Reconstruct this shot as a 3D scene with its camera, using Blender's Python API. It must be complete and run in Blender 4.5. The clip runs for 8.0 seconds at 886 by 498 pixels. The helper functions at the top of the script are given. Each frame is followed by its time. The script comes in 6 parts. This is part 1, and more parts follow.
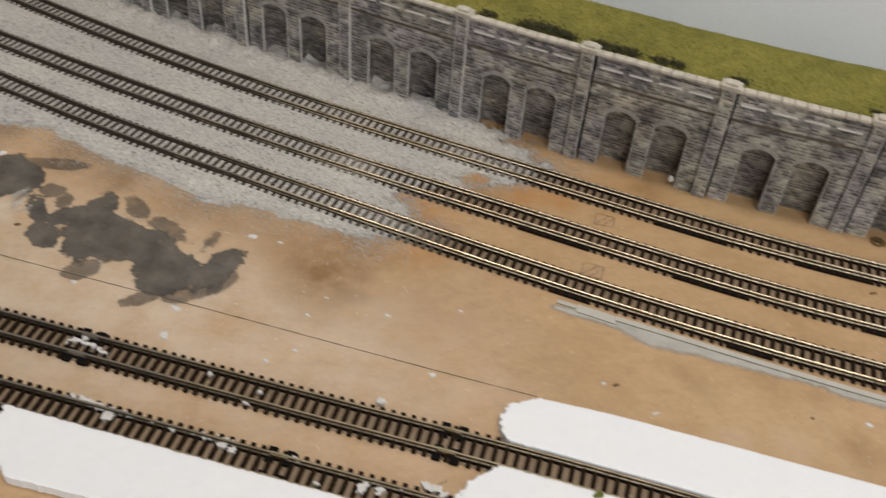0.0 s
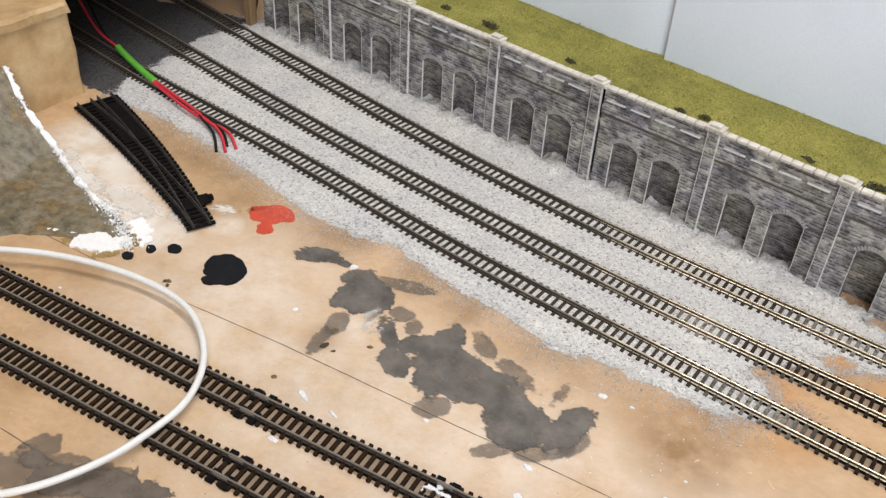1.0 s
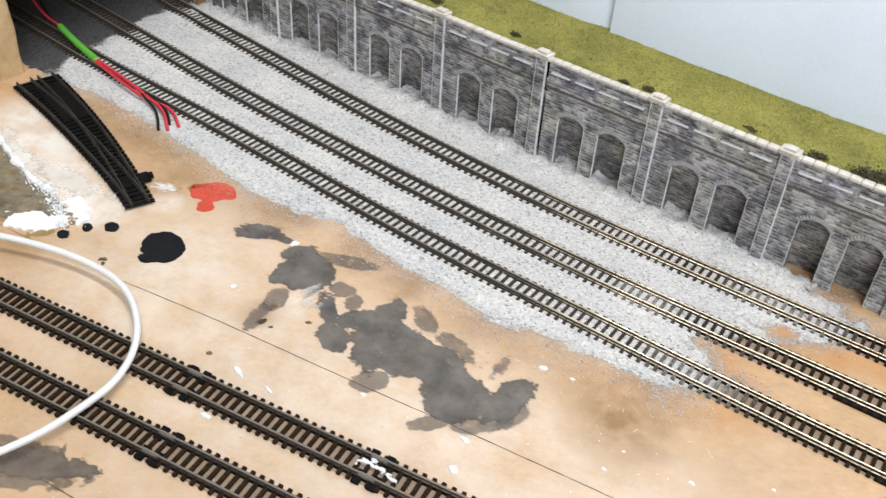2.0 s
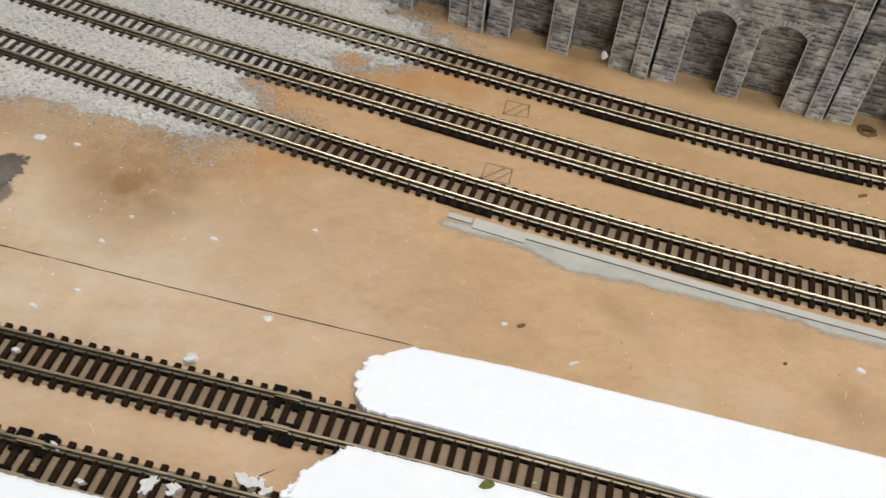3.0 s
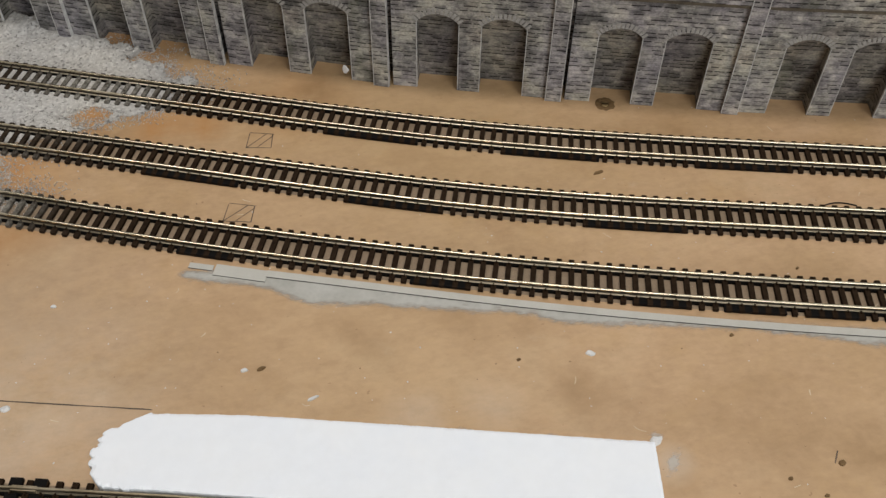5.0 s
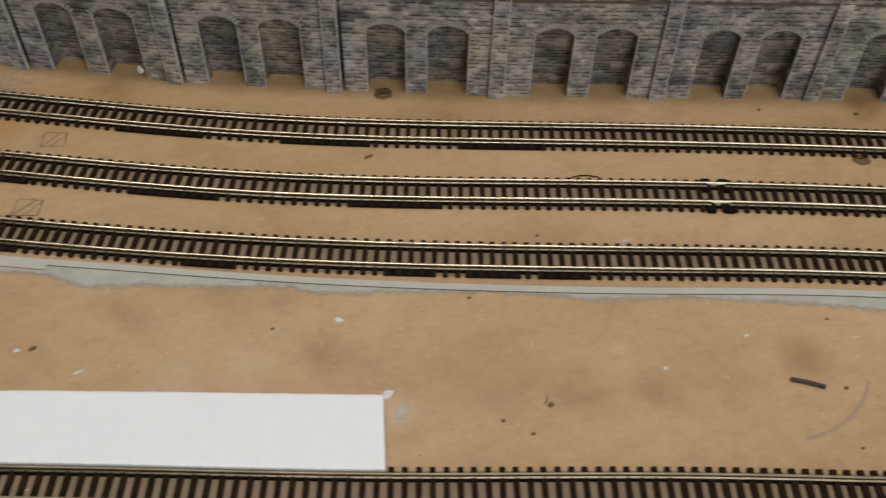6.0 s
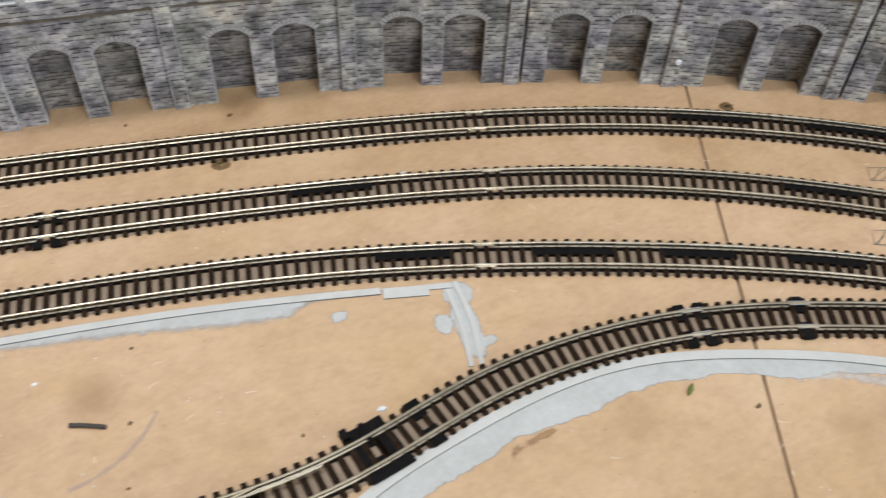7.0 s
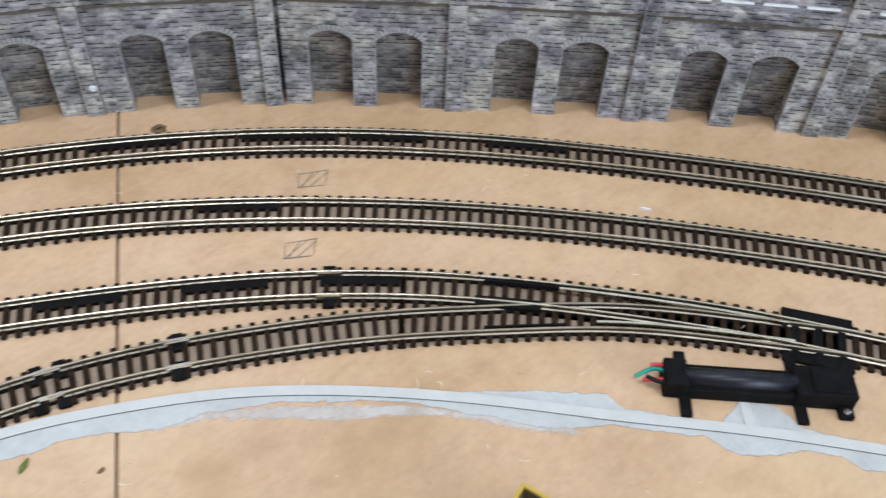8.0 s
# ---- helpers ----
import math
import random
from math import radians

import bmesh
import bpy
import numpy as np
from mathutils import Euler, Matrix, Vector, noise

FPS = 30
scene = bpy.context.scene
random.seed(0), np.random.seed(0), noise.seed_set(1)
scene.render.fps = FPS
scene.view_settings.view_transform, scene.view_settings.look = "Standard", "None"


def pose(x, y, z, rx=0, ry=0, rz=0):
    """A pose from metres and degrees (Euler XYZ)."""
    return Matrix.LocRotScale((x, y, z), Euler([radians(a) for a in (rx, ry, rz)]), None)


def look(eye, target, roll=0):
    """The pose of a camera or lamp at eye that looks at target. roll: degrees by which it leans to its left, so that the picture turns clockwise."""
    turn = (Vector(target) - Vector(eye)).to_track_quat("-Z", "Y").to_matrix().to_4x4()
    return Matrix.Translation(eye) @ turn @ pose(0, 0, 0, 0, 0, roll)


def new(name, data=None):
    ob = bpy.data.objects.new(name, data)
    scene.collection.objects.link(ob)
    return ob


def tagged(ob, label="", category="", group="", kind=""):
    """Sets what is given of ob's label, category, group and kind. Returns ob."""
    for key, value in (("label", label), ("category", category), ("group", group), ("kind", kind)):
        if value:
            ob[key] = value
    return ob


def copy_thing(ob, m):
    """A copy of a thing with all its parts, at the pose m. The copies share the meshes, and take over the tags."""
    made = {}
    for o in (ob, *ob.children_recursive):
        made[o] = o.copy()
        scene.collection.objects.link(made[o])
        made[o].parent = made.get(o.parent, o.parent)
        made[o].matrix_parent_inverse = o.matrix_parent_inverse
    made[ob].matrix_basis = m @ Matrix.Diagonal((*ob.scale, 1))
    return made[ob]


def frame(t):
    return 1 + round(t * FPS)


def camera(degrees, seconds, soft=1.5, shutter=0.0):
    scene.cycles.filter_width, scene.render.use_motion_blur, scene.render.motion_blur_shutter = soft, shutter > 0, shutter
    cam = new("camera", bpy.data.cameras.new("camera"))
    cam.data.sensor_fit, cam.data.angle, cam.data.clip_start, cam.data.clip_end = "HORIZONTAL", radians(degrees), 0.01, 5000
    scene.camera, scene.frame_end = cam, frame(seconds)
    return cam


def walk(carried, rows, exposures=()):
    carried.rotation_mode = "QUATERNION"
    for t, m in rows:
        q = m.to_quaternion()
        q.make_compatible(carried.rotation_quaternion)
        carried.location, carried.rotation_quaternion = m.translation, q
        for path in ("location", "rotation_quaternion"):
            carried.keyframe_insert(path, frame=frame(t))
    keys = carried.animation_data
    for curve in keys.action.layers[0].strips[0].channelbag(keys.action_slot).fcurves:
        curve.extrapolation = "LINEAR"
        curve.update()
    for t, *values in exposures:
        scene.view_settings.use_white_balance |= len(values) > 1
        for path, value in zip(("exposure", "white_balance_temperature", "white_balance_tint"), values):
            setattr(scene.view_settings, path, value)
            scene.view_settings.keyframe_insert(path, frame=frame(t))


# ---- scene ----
cam = camera(50.3, 8.0, soft=1.35, shutter=0.15)
# seconds, eye (metres), turn (degrees)
PATH = [
    (0.0, 0.08393, 0.097, 0.28773, 47.712, -3.827, 5.641),
    (0.5, 0.01854, 0.11081, 0.30015, 50.765, -2.821, 14.362),
    (1.0, 1e-05, 0.11843, 0.29852, 51.475, -2.659, 19.321),
    (1.2, -0.00082, 0.12016, 0.29899, 51.73, -2.633, 19.76),
    (2.3, 0.04703, 0.12662, 0.27357, 50.252, -3.172, 15.101),
    (2.5, 0.07656, 0.13885, 0.25799, 47.897, -3.108, 11.7),
    (3.0, 0.11919, 0.17077, 0.21339, 43.43, -4.314, 3.328),
    (3.5, 0.14161, 0.20084, 0.1969, 40.851, -2.713, -0.313),
    (4.0, 0.1603, 0.22796, 0.18987, 40.134, -1.797, -3.624),
    (4.2, 0.16548, 0.2256, 0.19632, 40.073, -1.833, -4.751),
    (5.3, 0.18495, 0.17049, 0.24167, 41.674, -0.346, -6.659),
    (5.5, 0.18858, 0.1681, 0.24216, 41.274, -0.451, -6.826),
    (6.0, 0.2429, 0.14884, 0.2545, 41.086, -1.01, -10.349),
    (6.5, 0.32832, 0.1352, 0.25287, 42.052, -1.424, -17.207),
    (7.0, 0.42249, 0.11882, 0.24983, 41.087, -1.867, -24.031),
    (7.5, 0.49996, 0.09171, 0.24547, 42.162, -2.676, -29.171),
    (8.0, 0.57325, 0.06276, 0.2338, 42.707, -2.078, -36.723),
]
walk(cam, [(t, pose(x, y, z, rx, ry, rz)) for t, x, y, z, rx, ry, rz in PATH],
     exposures=[(0.0, -0.02, 7050, 12), (0.5, 0.40, 6700, 13), (1.0, 0.77, 6430, 12.5), (1.2, 0.74, 6380, 12), (2.3, 1.05, 6000, 10), (2.5, 1.05, 5950, 10), (3.0, 0.29, 6700, 10), (3.5, 0.02, 7050, 11.5),
                (4.0, -0.01, 6900, 11), (5.5, -0.10, 6700, 10), (6.0, -0.24, 6950, 10), (6.5, 0.19, 6500, 10), (7.0, 0.56, 5980, 10), (7.5, 0.69, 5850, 10), (8.0, 0.70, 5500, 10)])

# ---- light: a workshop room, two ceiling tubes, an added third and window fill ----
MM = 0.001
world = bpy.data.worlds.new("room_air")
scene.world = world
world.use_nodes = True
world.node_tree.nodes["Background"].inputs[0].default_value = (1.0, 0.97, 0.93, 1)
world.node_tree.nodes["Background"].inputs[1].default_value = 0.18


def tube_light(x, y, z, length, width, watts, turn):
    lamp = bpy.data.lights.new("tube_light", "AREA")
    lamp.shape, lamp.size, lamp.size_y, lamp.energy, lamp.color = "RECTANGLE", length, width, watts, (1.0, 0.965, 0.92)
    ob = new("tube_light", lamp)
    ob.matrix_world = pose(x, y, z, 0, 0, turn)
    return ob


tube_light(0.05, 0.52, 1.38, 1.2, 0.16, 7.6, -15)
tube_light(0.45, -0.45, 1.38, 1.2, 0.16, 7.2, -15)
# unseen extra tube, added so the eastern rails catch a highlight
tube_light(1.0, 0.20, 1.38, 1.2, 0.16, 0.5, -55)
# added cool fill lamp, set as daylight from an assumed window behind the camera
daylight = bpy.data.lights.new("assumed_window_fill", "AREA")
daylight.shape, daylight.size, daylight.size_y, daylight.energy, daylight.color = "RECTANGLE", 1.3, 0.95, 18, (0.88, 0.95, 1.0)
day = new("assumed_window_fill", daylight)
day.matrix_world = look((1.1, -1.66, 0.62), (0.6, 0.4, 0.05))

# ---- materials ----


def nodes_of(name):
    m = bpy.data.materials.new(name)
    m.use_nodes = True
    nt = m.node_tree
    return m, nt, nt.nodes["Principled BSDF"]


def add(nt, kind, **values):
    n = nt.nodes.new(kind)
    for key, value in values.items():
        n.inputs[key.replace("_", " ")].default_value = value
    return n


def ramp(nt, source, stops):
    r = nt.nodes.new("ShaderNodeValToRGB")
    el = r.color_ramp.elements
    el[0].position, el[0].color = stops[0][0], (*stops[0][1], 1)
    el[1].position, el[1].color = stops[-1][0], (*stops[-1][1], 1)
    for p, c in stops[1:-1]:
        e = el.new(p)
        e.color = (*c, 1)
    nt.links.new(source, r.inputs[0])
    return r.outputs[0]


def mixed(nt, fac, a, b, mode="MIX"):
    m = nt.nodes.new("ShaderNodeMix")
    m.data_type, m.blend_type = "RGBA", mode
    for socket, value in ((m.inputs[0], fac), (m.inputs[6], a), (m.inputs[7], b)):
        if isinstance(value, (int, float)):
            socket.default_value = value
        elif isinstance(value, tuple):
            socket.default_value = (*value, 1)
        else:
            nt.links.new(value, socket)
    return m.outputs[2]


def noise_of(nt, scale, detail=4.0, rough=0.55, stretch=None, place=None):
    src = place
    if src is None:
        src = nt.nodes.new("ShaderNodeNewGeometry").outputs["Position"]
    if stretch:
        mp = nt.nodes.new("ShaderNodeMapping")
        mp.inputs["Scale"].default_value = stretch[:3]
        if len(stretch) > 3:
            mp.inputs["Rotation"].default_value = (0, 0, radians(stretch[3]))
        nt.links.new(src, mp.inputs[0])
        src = mp.outputs[0]
    n = add(nt, "ShaderNodeTexNoise", Scale=scale, Detail=detail, Roughness=rough)
    nt.links.new(src, n.inputs["Vector"])
    return n.outputs[0]


def bumped(nt, bsdf, height, strength, distance):
    b = add(nt, "ShaderNodeBump", Strength=strength, Distance=distance)
    nt.links.new(height, b.inputs["Height"])
    nt.links.new(b.outputs[0], bsdf.inputs["Normal"])


def plain(name, dark, light, scale=400.0, rough=0.6, metal=0.0, bump=0.3, fine=2500.0, coat=0.0, shine=0.5, deep=0.82):
    """A surface mottled at two scales between two colours."""
    m, nt, b = nodes_of(name)
    big, small = noise_of(nt, scale), noise_of(nt, fine, 2)
    col = ramp(nt, big, [(0.3, dark), (0.7, light)])
    grain = ramp(nt, small, [(0.3, (deep, deep, deep)), (0.7, (1, 1, 1))])
    nt.links.new(mixed(nt, 1.0, col, grain, "MULTIPLY"), b.inputs["Base Color"])
    b.inputs["Specular IOR Level"].default_value = shine
    b.inputs["Roughness"].default_value, b.inputs["Metallic"].default_value = rough, metal
    b.inputs["Coat Weight"].default_value = coat
    if bump:
        bumped(nt, b, small, bump, 0.0003)
    return m


def board_material():
    """Hardboard: warm tan, cloudy, with fibres, glue stains and dust."""
    m, nt, b = nodes_of("hardboard")
    cloud = noise_of(nt, 14, 7, 0.68)
    col = ramp(nt, cloud, [(0.3, (0.44, 0.277, 0.145)), (0.42, (0.505, 0.333, 0.185)), (0.55, (0.55, 0.363, 0.215)), (0.72, (0.605, 0.42, 0.268))])
    fibre = noise_of(nt, 260, 5, 0.65, (1.0, 1.9, 1.0, -20))
    col = mixed(nt, 1.0, col, ramp(nt, fibre, [(0.32, (0.92, 0.91, 0.89)), (0.5, (0.985, 0.985, 0.975)), (0.66, (1.035, 1.035, 1.03))]), "MULTIPLY")
    ochre = noise_of(nt, 7, 5, 0.6)
    col = mixed(nt, ramp(nt, ochre, [(0.45, (0, 0, 0)), (0.68, (0.5, 0.5, 0.5))]), col, (0.52, 0.365, 0.19))
    warm = noise_of(nt, 24, 6, 0.68)
    col = mixed(nt, ramp(nt, warm, [(0.54, (0, 0, 0)), (0.72, (0.38, 0.38, 0.38))]), col, (0.52, 0.325, 0.14))
    chalk = noise_of(nt, 95, 6, 0.72, (1.0, 1.4, 1.0, -15))
    col = mixed(nt, 1.0, col, ramp(nt, chalk, [(0.30, (0.89, 0.88, 0.86)), (0.5, (1, 1, 1)), (0.70, (1.055, 1.06, 1.05))]), "MULTIPLY")
    glue = noise_of(nt, 17, 5, 0.6, (1.0, 1.5, 1.0, 30))
    col = mixed(nt, ramp(nt, glue, [(0.57, (0, 0, 0)), (0.74, (0.6, 0.6, 0.6))]), col, (0.37, 0.225, 0.105))
    dust = noise_of(nt, 55, 6, 0.7)
    col = mixed(nt, ramp(nt, dust, [(0.62, (0, 0, 0)), (0.8, (0.35, 0.35, 0.35))]), col, (0.68, 0.56, 0.42))
    speck = noise_of(nt, 420, 2, 0.5)
    col = mixed(nt, ramp(nt, speck, [(0.73, (0, 0, 0)), (0.76, (0.6, 0.6, 0.6))]), col, (0.30, 0.17, 0.08))
    # soft soaked-in spots: x, y, reach (metres), depth; brown glue, then chalky wash
    here = nt.nodes.new("ShaderNodeNewGeometry").outputs["Position"]
    brown, pale = (0.27, 0.155, 0.065), (0.76, 0.72, 0.66)
    rust = (0.48, 0.245, 0.09)
    spots = [(s, pale) for s in ((-0.12, 0.36, 0.11, 0.42), (-0.02, 0.352, 0.09, 0.35), (0.06, 0.34, 0.08, 0.25), (-0.21, 0.385, 0.07, 0.4), (-0.19, 0.435, 0.05, 0.4))]
    spots += [(s, rust) for s in ((0.083, 0.469, 0.014, 1.0), (0.108, 0.459, 0.014, 1.0), (0.124, 0.459, 0.014, 1.0), (0.097, 0.516, 0.022, 0.8), (0.055, 0.438, 0.03, 0.9), (0.06, 0.412, 0.026, 0.8), (0.02, 0.41, 0.03, 0.5), (0.16, 0.47, 0.03, 0.4))]
    glue_west = ((-0.142, 0.394, 0.012, 0.6), (-0.19, 0.485, 0.05, 0.4), (-0.10, 0.458, 0.035, 0.6), (-0.30, 0.517, 0.022, 0.9), (-0.27, 0.504, 0.024, 1.0), (-0.245, 0.492, 0.02, 0.9), (-0.225, 0.478, 0.02, 0.8), (-0.23, 0.462, 0.012, 0.7), (-0.16, 0.47, 0.02, 0.7), (-0.265, 0.395, 0.014, 0.5), (-0.25, 0.32, 0.02, 0.5), (-0.165, 0.466, 0.026, 0.6), (-0.115, 0.452, 0.02, 0.6), (-0.137, 0.40, 0.012, 0.5))
    glue_mid = ((0.022, 0.389, 0.028, 1.0), (0.040, 0.400, 0.026, 0.5), (0.075, 0.384, 0.045, 0.35), (-0.03, 0.428, 0.03, 0.55), (0.10, 0.495, 0.02, 0.5), (-0.085, 0.436, 0.018, 0.7), (-0.055, 0.424, 0.02, 0.6), (0.0, 0.408, 0.022, 0.5), (0.03, 0.415, 0.02, 0.6))
    glue_east = ((0.225, 0.355, 0.025, 0.22), (0.295, 0.31, 0.03, 0.35), (0.135, 0.362, 0.04, 0.2), (0.36, 0.30, 0.025, 0.3), (0.70, 0.13, 0.03, 0.3), (0.63, 0.17, 0.05, 0.25), (0.472, 0.414, 0.010, 0.7), (0.168, 0.475, 0.012, 0.6), (0.212, 0.36, 0.012, 0.2), (0.3955, 0.2995, 0.012, 0.6), (0.257, 0.317, 0.02, 0.25), (0.321, 0.301, 0.014, 0.55), (0.342, 0.2955, 0.012, 0.5), (0.242, 0.328, 0.015, 0.4), (0.4733, 0.4165, 0.012, 0.6), (0.318, 0.359, 0.02, 0.35), (0.262, 0.297, 0.012, 0.3), (0.173, 0.360, 0.010, 0.28), (0.1785, 0.3535, 0.010, 0.28), (0.184, 0.347, 0.011, 0.22))
    spots += [(s, brown) for s in glue_west + glue_mid + glue_east]
    spots += [(s, pale) for s in ((-0.315, 0.474, 0.032, 1.0), (-0.285, 0.456, 0.028, 1.0), (-0.262, 0.440, 0.026, 1.0), (-0.340, 0.496, 0.026, 0.9), (-0.244, 0.434, 0.016, 0.9), (-0.295, 0.482, 0.018, 0.5), (0.262, 0.302, 0.008, 0.22),
              (0.192, 0.325, 0.012, 0.2), (-0.222, 0.452, 0.012, 0.8), (-0.13, 0.405, 0.012, 0.5), (0.215, 0.327, 0.012, 0.15))]
    for (x, y, reach, deep), tint in spots:
        away = nt.nodes.new("ShaderNodeVectorMath")
        away.operation = "DISTANCE"
        nt.links.new(here, away.inputs[0])
        away.inputs[1].default_value = (x, y, 0)
        far = nt.nodes.new("ShaderNodeMapRange")
        far.inputs["From Min"].default_value, far.inputs["From Max"].default_value = reach, reach * 0.2
        nt.links.new(away.outputs["Value"], far.inputs["Value"])
        ragged = nt.nodes.new("ShaderNodeMath")
        ragged.operation = "MULTIPLY"
        nt.links.new(far.outputs[0], ragged.inputs[0])
        nt.links.new(ramp(nt, dust, [(0.3, (0.15 * deep, 0.15 * deep, 0.15 * deep)), (0.6, (deep, deep, deep))]), ragged.inputs[1])
        col = mixed(nt, ragged.outputs[0], col, tint)
    nt.links.new(col, b.inputs["Base Color"])
    nt.links.new(ramp(nt, glue, [(0.4, (0.55, 0.55, 0.55)), (0.75, (0.38, 0.38, 0.38))]), b.inputs["Roughness"])
    bumped(nt, b, fibre, 0.04, 0.0002)
    return m


def brick_material(name, tone, dark_tone, mortar, moss=0.25, width=0.0042, blotch=0.5):
    """Printed card stonework, in the panel's own axes: thin courses of uneven stones, some joints drawn dark, tinted in broad blotches."""
    m, nt, b = nodes_of(name)
    tc = nt.nodes.new("ShaderNodeTexCoord").outputs["Object"]
    sep = nt.nodes.new("ShaderNodeSeparateXYZ")
    nt.links.new(tc, sep.inputs[0])
    com = nt.nodes.new("ShaderNodeCombineXYZ")
    xy = nt.nodes.new("ShaderNodeMath")
    nt.links.new(sep.outputs[0], xy.inputs[0])
    nt.links.new(sep.outputs[1], xy.inputs[1])
    nt.links.new(xy.outputs[0], com.inputs[0])
    nt.links.new(sep.outputs[2], com.inputs[1])
    # an uneven hand to the courses
    wob = nt.nodes.new("ShaderNodeVectorMath")
    wob.operation = "MULTIPLY_ADD"
    wn = add(nt, "ShaderNodeTexNoise", Scale=240.0, Detail=2.0)
    nt.links.new(com.outputs[0], wn.inputs["Vector"])
    nt.links.new(wn.outputs["Color"], wob.inputs[0])
    wob.inputs[1].default_value = (0.0030, 0.0007, 0)
    nt.links.new(com.outputs[0], wob.inputs[2])
    br = add(nt, "ShaderNodeTexBrick", Scale=1.0)
    br.offset, br.squash, br.squash_frequency = 0.43, 1.35, 3
    for key, value in (("Mortar Size", 0.00024), ("Mortar Smooth", 0.3), ("Bias", 0.0), ("Brick Width", width), ("Row Height", 0.00185)):
        br.inputs[key].default_value = value
    br.inputs["Color1"].default_value, br.inputs["Color2"].default_value = (*tone, 1), (*dark_tone, 1)
    br.inputs["Mortar"].default_value = (*tone, 1)
    nt.links.new(wob.outputs[0], br.inputs["Vector"])
    place = nt.nodes.new("ShaderNodeNewGeometry").outputs["Position"]
    # most joints are faint; single stones have a dark line drawn under them
    pick = add(nt, "ShaderNodeTexBrick", Scale=1.0)
    pick.offset, pick.squash, pick.squash_frequency = 0.43, 1.35, 3
    for key, value in (("Mortar Size", 0.0004), ("Mortar Smooth", 0.0), ("Brick Width", width), ("Row Height", 0.00185)):
        pick.inputs[key].default_value = value
    pick.inputs["Color1"].default_value, pick.inputs["Color2"].default_value, pick.inputs["Mortar"].default_value = (0, 0, 0, 1), (1, 1, 1, 1), (0, 0, 0, 1)
    side = nt.nodes.new("ShaderNodeVectorMath")
    side.operation = "ADD"
    side.inputs[1].default_value = (0, 0.00055, 0)
    nt.links.new(wob.outputs[0], side.inputs[0])
    nt.links.new(side.outputs[0], pick.inputs["Vector"])
    part_y = nt.nodes.new("ShaderNodeSeparateXYZ")
    nt.links.new(wob.outputs[0], part_y.inputs[0])
    course = nt.nodes.new("ShaderNodeMath")
    course.operation = "FLOORED_MODULO"
    nt.links.new(part_y.outputs[1], course.inputs[0])
    course.inputs[1].default_value = 0.00185
    under = nt.nodes.new("ShaderNodeMapRange")
    under.inputs["From Min"].default_value, under.inputs["From Max"].default_value = 0.00052, 0.00034
    nt.links.new(course.outputs[0], under.inputs["Value"])
    line_k = nt.nodes.new("ShaderNodeMath")
    line_k.operation = "MULTIPLY"
    nt.links.new(under.outputs[0], line_k.inputs[0])
    nt.links.new(ramp(nt, pick.outputs["Color"], [(0.35, (0, 0, 0)), (0.62, (1, 1, 1))]), line_k.inputs[1])
    joint_k = nt.nodes.new("ShaderNodeMath")
    joint_k.operation, joint_k.use_clamp = "MULTIPLY_ADD", True
    nt.links.new(br.outputs["Fac"], joint_k.inputs[0])
    joint_k.inputs[1].default_value = 0.30
    nt.links.new(line_k.outputs[0], joint_k.inputs[2])
    col = mixed(nt, joint_k.outputs[0], br.outputs["Color"], mortar)
    tint = noise_of(nt, 42, 4, 0.6, None, place)
    col = mixed(nt, 1.0, col, ramp(nt, tint, [(0.30, (0.97, 0.95, 1.05)), (0.45, (1.0, 0.99, 1.01)), (0.56, (1.02, 1.03, 0.97)), (0.72, (1.10, 1.02, 0.92))]), "MULTIPLY")
    soot = noise_of(nt, 75, 6, 0.68, (1, 1, 1.3), place)
    col = mixed(nt, 1.0, col, ramp(nt, soot, [(0.36, (blotch, blotch, blotch * 1.05)), (0.47, (0.72, 0.71, 0.74)), (0.54, (1.0, 0.99, 0.98)), (0.66, (1.32, 1.29, 1.22))]), "MULTIPLY")
    patchy = noise_of(nt, 330, 3, 0.6, (1, 1, 2.0), place)
    col = mixed(nt, 1.0, col, ramp(nt, patchy, [(0.34, (0.66, 0.66, 0.68)), (0.48, (1, 1, 1)), (0.68, (1.16, 1.16, 1.14))]), "MULTIPLY")
    grain = noise_of(nt, 1100, 3, 0.7, (1, 1, 1.8), place)
    col = mixed(nt, 1.0, col, ramp(nt, grain, [(0.34, (0.66, 0.66, 0.66)), (0.50, (1, 1, 1)), (0.68, (1.15, 1.15, 1.13))]), "MULTIPLY")
    green = noise_of(nt, 60, 4, 0.6, (1, 1, 0.3), place)
    col = mixed(nt, ramp(nt, green, [(0.58, (0, 0, 0)), (0.76, (moss, moss, moss))]), col, (0.17, 0.19, 0.10))
    nt.links.new(col, b.inputs["Base Color"])
    b.inputs["Roughness"].default_value, b.inputs["Specular IOR Level"].default_value = 0.7, 0.2
    bumped(nt, b, mixed(nt, 0.35, joint_k.outputs[0], grain), -0.25, 0.0002)
    return m


